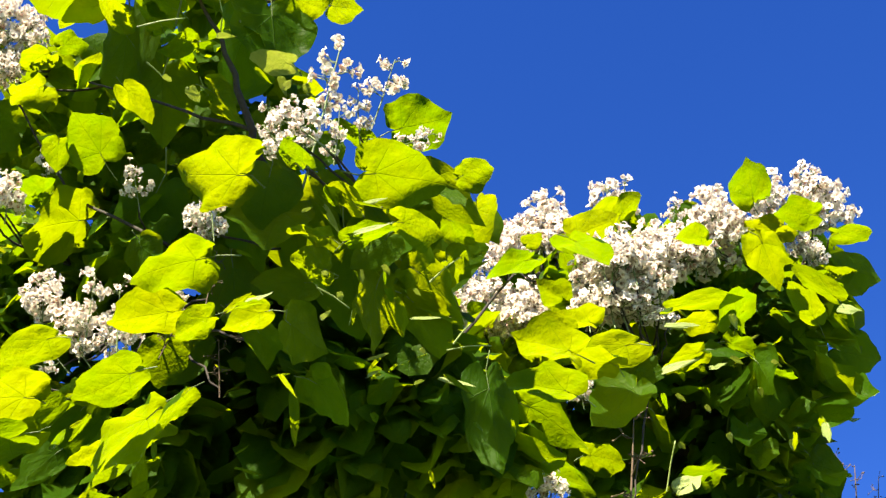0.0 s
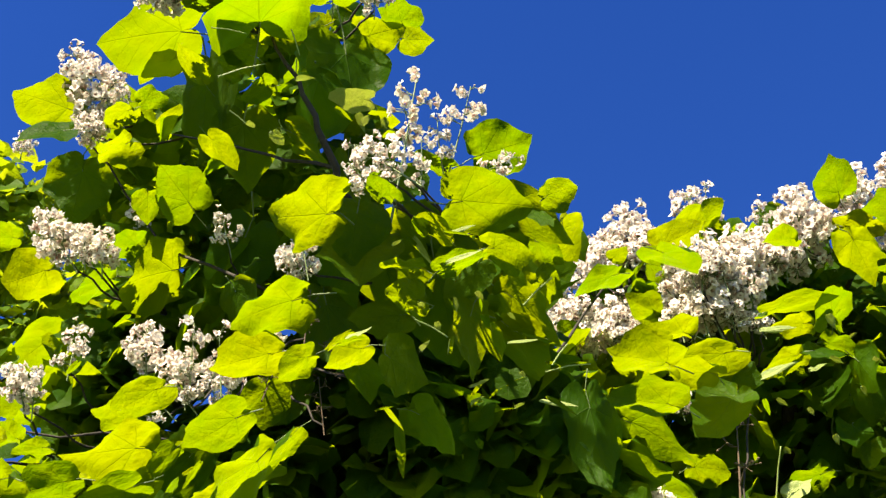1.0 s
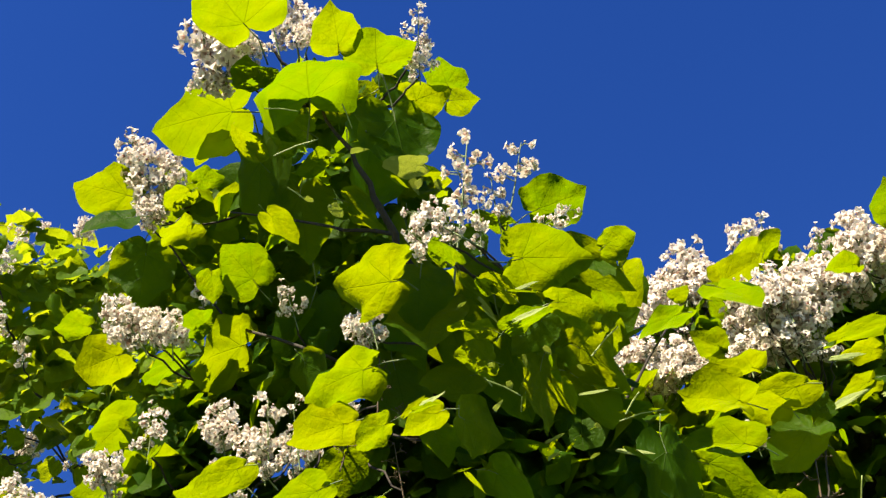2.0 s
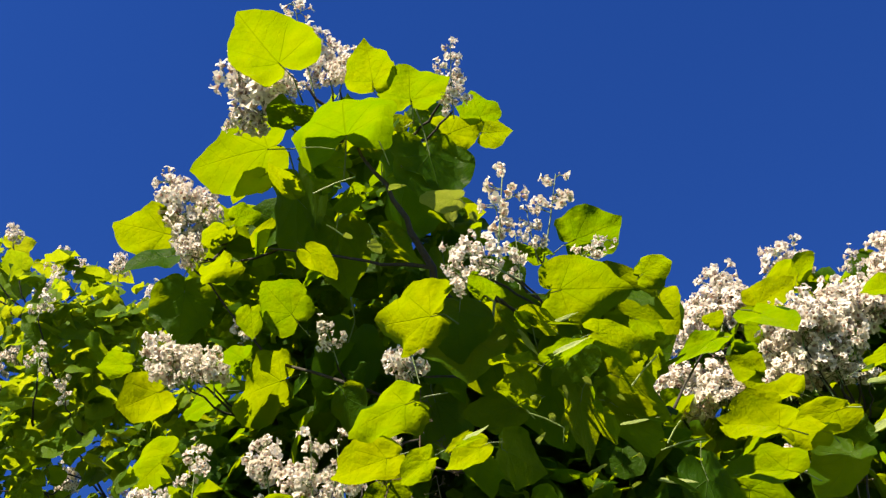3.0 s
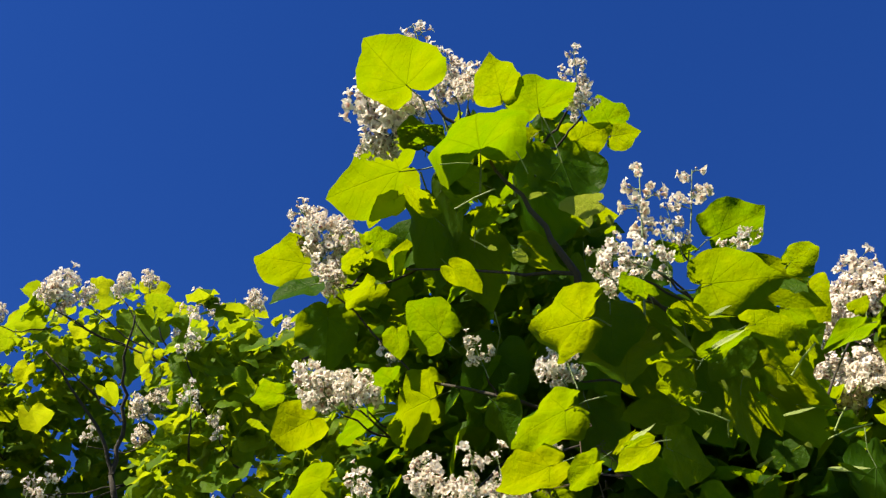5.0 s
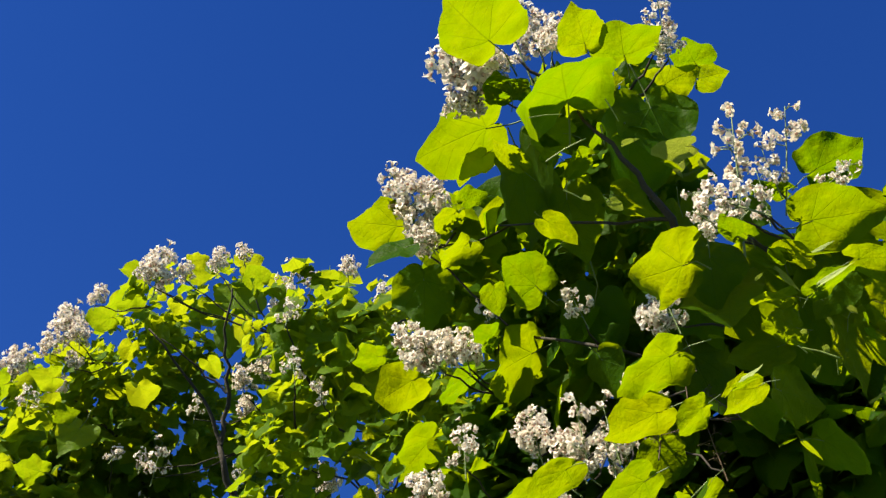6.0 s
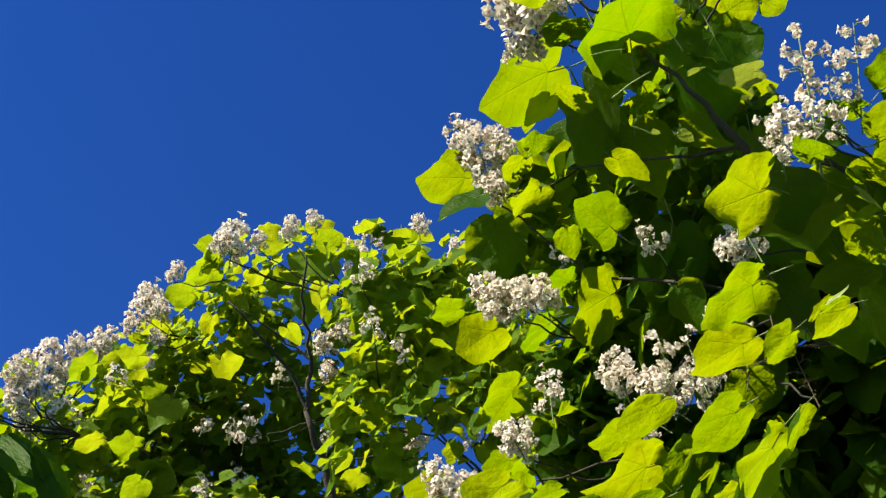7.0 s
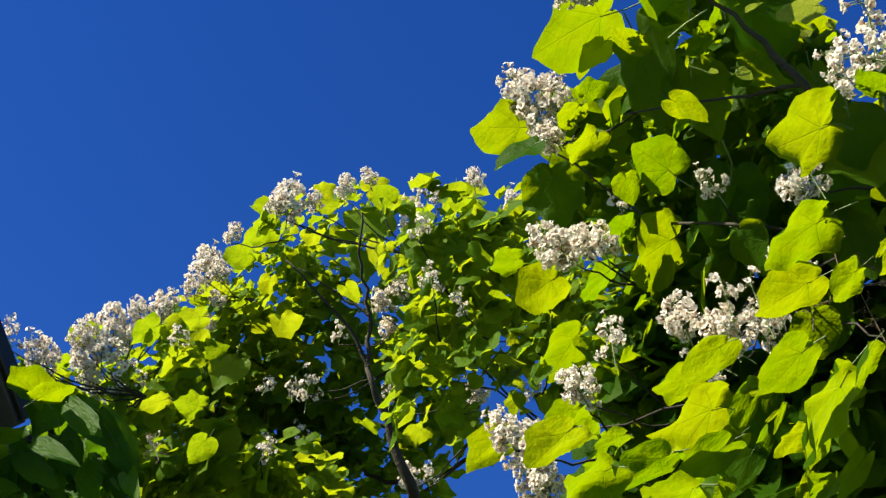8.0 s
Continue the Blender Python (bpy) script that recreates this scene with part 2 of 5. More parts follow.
    return np.array(verts), faces, np.array(uv), slot


FAR_BLADES = [leaf_arrays(100 + s, 4, 22, True, 1.5) for s in range(12)]
BLADES = [leaf_arrays(100 + s, 6, 30, True, 1.1 if s % 2 else 1.6) for s in range(16)]
LEAF_MESHES = [mesh_of("leaf", *b[:2], (LEAF, STALK), b[2], b[3]) for b in BLADES]
FAR_MESHES = [mesh_of("leaf", *b[:2], (FAR_LIT_LEAF, STALK), b[2], b[3]) for b in FAR_BLADES]
CURLED = [leaf_arrays(500 + s, 5, 26, True, 1.5) for s in range(10)]
SHADED_MESHES = [mesh_of("leaf", *b[:2], (SHADED_LEAF, STALK), b[2], b[3]) for b in CURLED]
PALE_LIT_MESHES = [mesh_of("leaf", *b[:2], (PALE_LIT_LEAF, STALK), b[2], b[3]) for b in CURLED]
PLAIN = [leaf_arrays(200 + s, 3, 14, False, 1.2 + 0.09 * s) for s in range(14)]


def blade_pose(base, way, roll, size):
    """The pose of a blade whose stalk meets it at base and whose tip lies towards way; roll 0 keeps its upper face uppermost."""
    y = Vector(way).normalized()
    up = Vector((0, 0, 1)) if abs(y.z) < 0.98 else Vector((0, -1, 0))
    x = y.cross(up).normalized()
    z = x.cross(y)
    m = Matrix((x, y, z)).transposed().to_4x4()
    return Matrix.Translation(base) @ m @ Matrix.Rotation(radians(roll), 4, "Y") @ Matrix.Scale(size, 4)


def blade_facing(base, way, normal, size):
    """The pose of a blade that turns its upper face towards normal, its tip as near to way as that allows."""
    z = Vector(normal).normalized()
    y = Vector(way) - z * Vector(way).dot(z)
    y = y.normalized() if y.length > 0.05 else z.orthogonal().normalized()
    x = y.cross(z)
    return Matrix.Translation(base) @ Matrix((x, y, z)).transposed().to_4x4() @ Matrix.Scale(size, 4)


def leaf(tree, base, tip, roll, broad, kind=0, meshes=None):
    """One large leaf of a tree, from the end of its stalk to its tip; broad: its breadth, as a share of the usual one."""
    way = Vector(tip) - Vector(base)
    meshes = meshes or LEAF_MESHES
    m = blade_pose(base, way, roll, way.length) @ Matrix.Diagonal((broad, 1, min(1, broad), 1))
    if abs(m.col[2].to_3d().normalized().dot(TO_SUN)) > 0.55:
        SUNNY.extend(tuple(m @ Vector(p)) for p in ((0, 0.25, 0), (0, 0.7, 0)))
    return hang("leaf", meshes[kind % len(meshes)], tree, m)


def broad_leaf(tree, base, tip, across, seed, mat=LEAF):
    """One of the leaves that face the eye, grown in its own shape: from its stalk's end to its tip, across: its breadth, to the right of its upper face."""
    y, x = Vector(tip) - Vector(base), Vector(across)
    z = x.cross(y).normalized() * (x.length + y.length) * 0.5
    m = Matrix((x, y, z)).transposed().to_4x4()
    v, f, uv, slot = leaf_arrays(seed, 8, 48, True, 0.78, 1.35)
    me = mesh_of("leaf", v @ np.array(m)[:3, :3].T, f, (mat, STALK), uv, slot)
    if abs(z.normalized().dot(TO_SUN)) > 0.45:
        SUNNY.extend(tuple(Vector(base) + y * a + x * b) for a, b in ((0.1, 0), (0.3, 0.25), (0.3, -0.25), (0.7, 0)))
    return hang("leaf", me, tree, Matrix.Translation(base))


TO_SUN = Vector((math.sin(az) * math.cos(el), math.cos(az) * math.cos(el), math.sin(el)))
SUNNY = []                      # places on the large leaves that grew into the sun


def clear_of_sunny(p, reach):
    """Whether a leaf at p keeps out of the sun of the large leaves: the small ones grow in their shade."""
    v = np.asarray(p)[None] - SUNNY_NOW[0]
    s = v @ np.asarray(TO_SUN)
    off = np.linalg.norm(v - s[:, None] * np.asarray(TO_SUN)[None], axis=1)
    return not np.any((s > 0.0) & (s < 2.0) & (off < reach))


SUNNY_NOW = [np.full((1, 3), 1e6)]


def small_leaf(tree, base, tip, broad, kind):
    """A small curled leaf that the sun finds inside the crown, its highlight put into a pale downy colour."""
    way = Vector(tip) - Vector(base)
    m = blade_facing(base, way, TO_SUN + Vector((0.0, -0.8, -0.5)), 1.0)
    if m.col[1].to_3d().dot(way.normalized()) < 0.6:
        m = blade_pose(base, way, 0, 1.0)
    s = way.length
    return hang("leaf", PALE_LIT_MESHES[kind % len(PALE_LIT_MESHES)], tree, m @ Matrix.Diagonal((broad * s, s, broad * s, 1)))


def bare_stalk(tree, a, b, thick):
    """A leaf's long stalk, slightly arched."""
    a, b = Vector(a), Vector(b)
    v, f = tube([a, a.lerp(b, 0.5) + Vector((0, 0, 0.06 * (b - a).length)), b], (thick * 0.7, thick * 0.6, thick * 0.55), 6)
    return hang("leaf_stalk", mesh_of("leaf_stalk", v, f, (LIT_STALK,)), tree)


def deepened(boughs, way, steps):
    """The boughs again at each of the steps along way: a crown is deeper than its face."""
    return [(tuple(Vector(c) + Vector(way) * s), r) for s in steps for c, r in boughs]


def foliage(tree, boughs, count, singles, size, seed, meshes=None, blades=None, mat=None, label="", down=0.35, sunward=1.0):
    """Leaves round a tree's boughs (centre and radius each): the first ones single, the others together."""
    rng = random.Random(seed)
    meshes, blades, mat = meshes or LEAF_MESHES, blades or PLAIN, mat or LEAF
    weights = [r ** 2 for _, r in boughs]
    poses = []
    SUNNY_NOW[0] = np.array(SUNNY) if SUNNY else np.full((1, 3), 1e6)
    tries = 0
    while len(poses) < count and tries < count * 3:
        tries += 1
        c, r = rng.choices(boughs, weights)[0]
        d = Vector((rng.gauss(0, 1), rng.gauss(0, 1), rng.gauss(0, 1))).normalized()
        p = Vector(c) + d * r * rng.uniform(0.35, 1.0) ** 0.6
        out = Vector((d.x, d.y, 0.35 * d.z)) + Vector((rng.gauss(0, .45), rng.gauss(0, .45), rng.gauss(0, .2)))
        way = out.normalized() * (1 - down * 0.45) + Vector((0, 0, -down * rng.uniform(0.5, 1.5)))
        s = size * (rng.uniform(0.5, 1.2) if rng.random() < 0.72 else rng.uniform(0.2, 0.5))
        if not clear_of_sunny(p + way.normalized() * s * 0.5, 0.35 * s + 0.03):
            continue
        face = TO_SUN * rng.uniform(0.1, 1.0) * sunward + Vector((d.x, d.y, d.z * 0.5)) * 0.55 + Vector((rng.gauss(0, .4), rng.gauss(0, .4), rng.gauss(0.1, .4)))
        poses.append((p, way, face, s, rng.randrange(1000)))
    poses.sort(key=lambda q: q[0].y + 0.6 * q[0].z)
    pick = set(rng.sample(range(min(len(poses), int(singles * 1.6))), min(singles, len(poses))))
    verts, faces, uvs, n = [], [], [], 0
    for i, (p, way, face, s, k) in enumerate(poses):
        m = blade_facing(p, way, face, s)
        if i in pick:
            hang("leaf", meshes[k % len(meshes)], tree, m)
            continue
        b = blades[k % len(blades)]
        a = np.array(m)
        verts.append(b[0] @ a[:3, :3].T + a[:3, 3])
        faces += [tuple(q + n for q in f) for f in b[1]]
        uvs.append(b[2])
        n += len(b[0])
    if verts:
        me = mesh_of("foliage", np.concatenate(verts), faces, (mat,), np.concatenate(uvs))
        hang("foliage", me, tree, label=label or "dense green heart-shaped leaves", kind="stuff")


# ---- the upright clusters of white bell flowers ----
def flower(rng, at, way, size):
    """A short bell that opens into five frilled lobes; returns verts, faces, uv."""
    z = Vector(way).normalized()
    x = z.orthogonal().normalized()
    x = Matrix.Rotation(rng.uniform(0, 6.28), 3, z) @ x
    y = z.cross(x)
    verts, uv, faces = [], [], []
    rings = ((0.10, 0.0, 0.0), (0.26, 0.38, 0.3), (0.34, 0.62, 0.6))
    for r, h, t in rings:
        for k in range(5):
            a = 2 * math.pi * (k + 0.5) / 5
            verts.append(Vector(at) + (x * math.cos(a) * r + y * math.sin(a) * r + z * h) * size)
            uv.append((0, t))
    for i in range(2):
        for k in range(5):
            a, b = i * 5 + k, i * 5 + (k + 1) % 5
            faces.append((a, b, b + 5, a + 5))
    for k in range(5):
        n = len(verts)
        big = rng.uniform(0.7, 1.15)
        for s, r, h in ((-0.66, 0.56, 0.62), (-0.27, 0.76, 0.58), (0.27, 0.78, 0.64), (0.66, 0.56, 0.64)):
            a = 2 * math.pi * (k + 1) / 5 + s
            q = x * math.cos(a) * r * big + y * math.sin(a) * r * big + z * (h + rng.uniform(-0.24, 0.16))
            verts.append(Vector(at) + q * size)
            uv.append((0, 1))
        faces.append((10 + k, n, n + 1, n + 2, n + 3, 10 + (k + 1) % 5))
    return verts, faces, uv


PETALS = [flower(random.Random(400 + k), (0, 0, 0), (0, 0, 1), 1.0) for k in range(6)]
FLOWER_MESHES = [mesh_of("flower", v, f, (PETAL,), u, smooth=False) for v, f, u in PETALS]


def towards(at, way, turn, size):
    z = Vector(way).normalized()
    x = Matrix.Rotation(turn, 3, z) @ z.orthogonal().normalized()
    return Matrix.Translation(at) @ Matrix((x, z.cross(x), z)).transposed().to_4x4() @ Matrix.Scale(size, 4)


def bud(rng, at, way, size):
    z = Vector(way).normalized()
    x = z.orthogonal().normalized()
    y = z.cross(x)
    verts = [Vector(at)]
    for r, h in ((0.30, 0.35), (0.26, 0.8)):
        for k in range(5):
            a = 2 * math.pi * k / 5
            verts.append(Vector(at) + (x * math.cos(a) * r + y * math.sin(a) * r + z * h) * size)
    verts.append(Vector(at) + z * size)
    faces = [(0, 1 + (k + 1) % 5, 1 + k) for k in range(5)]
    faces += [(1 + k, 1 + (k + 1) % 5, 6 + (k + 1) % 5, 6 + k) for k in range(5)]
    faces += [(6 + k, 6 + (k + 1) % 5, 11) for k in range(5)]
    return verts, faces


def panicle_parts(seed, flowers, tall, wide, bloom=0.028, stem=None, bare=0.12, dry=False):
    """The stalks, the joined flowers, the buds and the flowers' poses of one cluster, its foot at the origin; bare: the share of it without arms."""
    rng = random.Random(seed)
    stalks, heads, bv, bf = [], [], [], []
    lean = Vector((rng.uniform(-0.08, 0.08), rng.uniform(-0.08, 0.08), 0)) * tall
    stalks.append(tube([(0, 0, -0.05), lean * 0.3 + Vector((0, 0, tall * 0.5)), lean + Vector((0, 0, tall))], (0.0035, 0.003, 0.0015), 6))
    tiers = max(5, int(flowers / 7))
    for i in range(tiers):
        s = i / (tiers - 1)
        h = tall * (bare + (0.98 - bare) * s)
        reach = wide * (1 - 0.78 * s ** 1.2) * rng.uniform(0.7, 1.15)
        a = i * 2.4 + rng.uniform(-0.4, 0.4)
        foot = lean * (h / tall) + Vector((0, 0, h))
        arm = foot + Vector((math.cos(a) * reach, math.sin(a) * reach, reach * 0.45 * rng.uniform(0.4, 1.3)))
        stalks.append(tube([foot, foot.lerp(arm, 0.55) - Vector((0, 0, 0.006)), arm], (0.002, 0.0016, 0.0011), 5))
        many = max(2, int(round(flowers / tiers * (1.35 - 0.7 * s))))
        for k in range(many):
            t = rng.uniform(0.35, 1.0) if k else 1.0
            root = foot.lerp(arm, t)
            d = Vector((math.cos(a), math.sin(a), 0)) * 0.6 + Vector((rng.gauss(0, 0.8), rng.gauss(0, 0.8), rng.gauss(0.1, 0.6)))
            d.normalize()
            tip = root + d * rng.uniform(0.012, 0.030)
            stalks.append(tube([root, tip], (0.0012, 0.0010), 4))
            if dry or rng.random() < 0.10 + 0.45 * s ** 3:
                v, f = bud(rng, tip, d, bloom * rng.uniform(0.3, 0.5) * (1.5 if dry else 1))
                n = len(bv)
                bv += v
                bf += [tuple(q + n for q in g) for g in f]
            else:
                heads.append((towards(tip, d, rng.uniform(0, 6.28), bloom * rng.uniform(0.7, 1.0)), rng.randrange(6)))
    fv, ff, fu = [], [], []
    for m, k in heads:
        v, f, u = PETALS[k]
        n = len(fv)
        fv += [m @ p for p in v]
        fu += u
        ff += [tuple(q + n for q in g) for g in f]
    sv, sf = joined(stalks)
    return (mesh_of("stalk", sv, sf, (stem or STALK,)), mesh_of("flowers", fv, ff, (PETAL,), fu, smooth=False), mesh_of("buds", bv, bf, (stem or BUD,)), heads, tall)


DENSE = [panicle_parts(300 + s, 105, 0.20, 0.084, 0.032) for s in range(5)]
OPEN = [panicle_parts(320 + s, 42, 0.24, 0.062, 0.030) for s in range(3)]
TALL = [panicle_parts(330 + s, 30, 0.40, 0.062, 0.030, None, 0.58) for s in range(2)]
SPENT = [panicle_parts(340 + s, 26, 0.26, 0.09, 0.016, DRY, 0.12, True) for s in range(2)]
single_flowers = 0


def panicle(tree, foot, tall, lean=(0, 0), kind=0, sort=None):
    """One cluster on a tree: foot on its twig, and its height in metres. The nearest tree's loose clusters carry single flowers."""
    global single_flowers
    sort = sort or DENSE
    stalk, flowers, buds, heads, usual = sort[kind % len(sort)]
    m = Matrix.Translation(foot) @ pose(0, 0, 0, lean[0], lean[1], kind * 77.0) @ Matrix.Scale(min(1.25, max(0.55, tall / usual)), 4)
    SUNNY.extend(tuple(m @ Vector((0, 0, usual * h))) for h in (0.4, 0.85))
    p = hang("panicle", stalk, tree, m, "upright cluster of white bell flowers" if sort is not SPENT else "spent brown flower stalk with small buds")
    if sort in (OPEN, TALL) and single_flowers + len(heads) <= 320:
        single_flowers += len(heads)
        for q, k in heads:
            hang("flower", FLOWER_MESHES[k], p, q)
    elif heads:
        hang("blossom", flowers, p, label="frilled white petals with purplish throats", kind="stuff")
    hang("budding", buds, p, label="small pinkish brown buds", kind="stuff")
    return p


def limb(tree, points, thick, thin, name="branch", seed=0, sides=8, bend=0.012):
    n = len(points)
    radii = [thick + (thin - thick) * i / (n - 1) for i in range(n)]
    v, f = tube(points, radii, sides, bend, seed)
    return hang(name, mesh_of(name, v, f, (BARK,)), tree)


def twigs(tree, ends, boughs, seed):
    """A thin twig from the heart of the nearest bough to each of the ends."""
    for i, e in enumerate(ends):
        e = Vector(e)
        c = min((Vector(c) for c, _ in boughs), key=lambda q: (q - e).length)
        mid = c.lerp(e, 0.55) - Vector((0, 0, 0.05))
        v, f = tube([c, mid, e], (0.006, 0.004, 0.0028), 5, 0.008, seed + i)
        hang("twig", mesh_of("twig", v, f, (BARK,)), tree)


def catalpa(x, y, label):
    tree = new("catalpa_tree")
    tree.location = (x, y, 0)
    return tagged(tree, label, "tree", "flowering catalpa trees")


# ---- the ground ----
def ground():
    rng = random.Random(5)
    n, verts, faces = 61, [], []
    for i in range(n):
        for j in range(n):
            a, b = (2 * i / (n - 1) - 1), (2 * j / (n - 1) - 1)
            x, y = math.copysign(abs(a) ** 3, a) * 2500, math.copysign(abs(b) ** 3, b) * 2500
            verts.append((x, y, 0.06 * noise.noise((x * 0.15, y * 0.15, 0))))
    for i in range(n - 1):
        for j in range(n - 1):
            a = i * n + j
            faces.append((a, a + n, a + n + 1, a + 1))
    ob = new("ground", mesh_of("ground", verts, faces, (SOIL,)))
    return tagged(ob, "mown green grass under the trees", "ground", kind="structure")


ground()

# ---- the near catalpa ----
near = catalpa(-0.2, 3.6, "flowering catalpa with large sunlit heart-shaped leaves and white blossom")
NEAR_BACK = [            # behind the loose blossom
    ((-1.29, 2.77, 4.15), 0.10),
    ((-1.29, 2.85, 4.06), 0.10),
    ((-1.36, 2.84, 4.04), 0.10),
    ((-1.40, 2.73, 4.14), 0.10),
    ((-1.19, 2.82, 4.13), 0.10),
    ((-1.30, 2.70, 4.22), 0.10),
    ((-1.21, 2.76, 4.19), 0.10),
    ((-1.21, 2.88, 4.05), 0.10),
    ((-1.44, 2.85, 3.99), 0.10),
]
NEAR_BOUGHS = [
    ((-0.80, 2.18, 4.94), 0.08),
    ((-0.61, 2.27, 4.99), 0.13),
    ((-0.64, 2.47, 4.82), 0.18),
    ((-0.97, 2.51, 4.91), 0.19),
    ((-1.32, 2.59, 5.05), 0.12),
    ((-1.42, 2.76, 4.87), 0.14),
    ((-1.06, 2.77, 4.69), 0.22),
    ((-0.65, 2.62, 4.43), 0.20),
    ((-0.38, 2.70, 4.34), 0.18),
    ((-0.13, 2.62, 4.39), 0.11),
    ((-0.10, 2.83, 4.30), 0.14),
    ((-0.86, 2.77, 4.19), 0.22),
    ((-0.53, 2.93, 4.20), 0.26),
    ((-0.22, 3.06, 4.18), 0.22),
    ((-1.18, 2.82, 4.35), 0.15),
    ((-1.22, 3.01, 3.94), 0.20),
]
NEAR_BOUGHS += [
    ((-1.49, 3.03, 3.93), 0.15),
    ((-0.97, 3.17, 3.85), 0.22),
    ((-1.01, 3.34, 3.72), 0.28),
    ((-1.56, 3.13, 3.76), 0.19),
    ((-0.85, 3.17, 3.88), 0.29),
    ((-0.42, 3.29, 3.93), 0.33),
    ((-0.06, 3.18, 4.07), 0.26),
    ((-1.13, 3.16, 3.81), 0.24),
    ((0.08, 3.33, 3.93), 0.20),
    ((-0.51, 3.46, 3.70), 0.37),
]
NEAR_CORE = [
    ((-0.44, 2.83, 3.96), 0.15),
    ((-0.28, 2.95, 3.89), 0.19),
    ((-0.37, 3.03, 3.78), 0.20),
    ((-0.04, 3.05, 3.92), 0.19),
    ((0.11, 3.13, 3.86), 0.14),
    ((-0.11, 2.88, 4.09), 0.14),
    ((-0.94, 2.99, 3.69), 0.19),
    ((-0.88, 3.09, 3.59), 0.19),
    ((-0.81, 2.94, 3.77), 0.14),
]
limb(near, [(-0.2, 3.6, 0.0), (-0.22, 3.55, 1.2), (-0.25, 3.45, 2.3), (-0.53, 3.00, 4.35)], 0.09, 0.025, "trunk", 1, 12)
limb(near, [(-0.53, 3.00, 4.35), (-0.48, 2.25, 4.11), (-0.51, 2.14, 4.19), (-0.60, 2.04, 4.40), (-0.69, 1.95, 4.59)], 0.019, 0.004, seed=2)
limb(near, [(-0.53, 3.00, 4.35), (-0.78, 2.47, 4.09), (-1.14, 2.57, 4.41), (-1.36, 2.36, 4.68)], 0.007, 0.003, seed=3)
limb(near, [(-0.51, 2.14, 4.19), (-0.71, 2.19, 4.33), (-1.08, 2.33, 4.65)], 0.006, 0.003, seed=4)
limb(near, [(-0.53, 3.00, 4.35), (-0.28, 2.44, 4.07), (-0.11, 2.24, 4.14)], 0.014, 0.004, seed=5)
limb(near, [(-0.69, 1.95, 4.59), (-0.78, 1.84, 4.68), (-0.85, 1.78, 4.76)], 0.008, 0.002, seed=6)
limb(near, [(-0.53, 3.00, 4.35), (-1.06, 2.79, 3.81), (-1.45, 2.65, 3.77)], 0.007, 0.003, seed=7)
panicle(near, (-0.33, 1.92, 3.86), 0.12, (21, -21), 0, OPEN)
panicle(near, (-0.34, 1.90, 3.78), 0.07, (-37, -27), 1, OPEN)
panicle(near, (-0.26, 1.97, 3.89), 0.10, (-16, -16), 2, OPEN)
panicle(near, (-0.22, 2.10, 4.12), 0.10, (23, 5), 23, OPEN)
panicle(near, (-0.89, 1.86, 4.72), 0.22, (27, 55), 3)
panicle(near, (-0.94, 1.88, 4.72), 0.13, (46, -69), 4)
panicle(near, (-0.90, 1.87, 4.76), 0.12, (9, -45), 5)
panicle(near, (-0.85, 1.83, 4.67), 0.07, (-19, -28), 6)
panicle(near, (-0.75, 1.88, 4.81), 0.15, (-31, 0), 7)
panicle(near, (-0.71, 1.84, 4.71), 0.13, (-21, 22), 8)
panicle(near, (-0.80, 1.89, 4.75), 0.34, (31, 9), 9, TALL)
panicle(near, (-0.38, 1.86, 4.66), 0.12, (23, -19), 10, OPEN)
panicle(near, (-0.39, 1.93, 4.62), 0.07, (-13, -25), 11)
panicle(near, (-1.34, 2.31, 4.86), 0.18, (-13, 39), 12)
panicle(near, (-1.30, 2.32, 4.79), 0.14, (8, 25), 13)
panicle(near, (-1.34, 2.37, 4.72), 0.15, (27, -10), 14)
panicle(near, (-1.31, 2.33, 4.64), 0.07, (-29, -38), 15)
panicle(near, (-0.28, 1.90, 3.84), 0.18, (-29, 43), 16, OPEN)
panicle(near, (-0.37, 1.92, 3.83), 0.10, (0, 29), 17, OPEN)
panicle(near, (-0.34, 2.07, 3.94), 0.39, (8, -23), 20, TALL)
panicle(near, (-0.21, 2.15, 4.12), 0.30, (-19, -20), 21, TALL)
panicle(near, (-0.13, 2.08, 4.04), 0.09, (35, 46), 24, OPEN)
panicle(near, (-1.39, 2.52, 4.31), 0.18, (-38, -3), 25)
panicle(near, (-1.31, 2.45, 4.23), 0.11, (-17, 15), 26)
panicle(near, (-1.26, 2.47, 4.21), 0.12, (5, 19), 27)
panicle(near, (-0.60, 2.25, 3.89), 0.09, (20, -18), 28)
panicle(near, (-0.55, 2.08, 3.74), 0.08, (-2, -21), 29, OPEN)
panicle(near, (-1.21, 2.55, 4.42), 0.10, (-20, -7), 30, OPEN)
panicle(near, (-0.86, 2.40, 4.18), 0.10, (-5, 25), 31, OPEN)
panicle(near, (-0.90, 2.42, 3.62), 0.13, (42, -11), 32, OPEN)
panicle(near, (-0.93, 2.44, 3.67), 0.13, (13, -12), 33)
panicle(near, (-0.83, 2.39, 3.59), 0.13, (-9, -15), 34, OPEN)
panicle(near, (-0.96, 2.44, 3.62), 0.06, (-18, 40), 35, OPEN)
panicle(near, (-0.90, 2.38, 3.66), 0.18, (-4, 16), 36, OPEN)
panicle(near, (-1.04, 2.42, 3.75), 0.13, (19, 4), 37)
panicle(near, (-0.81, 2.35, 3.63), 0.16, (8, -16), 38, OPEN)
panicle(near, (-0.79, 2.42, 3.62), 0.08, (-22, -6), 39, OPEN)
panicle(near, (-0.49, 2.44, 3.70), 0.10, (0, 37), 40, SPENT)
panicle(near, (-0.58, 2.54, 3.63), 0.07, (8, 13), 41, SPENT)
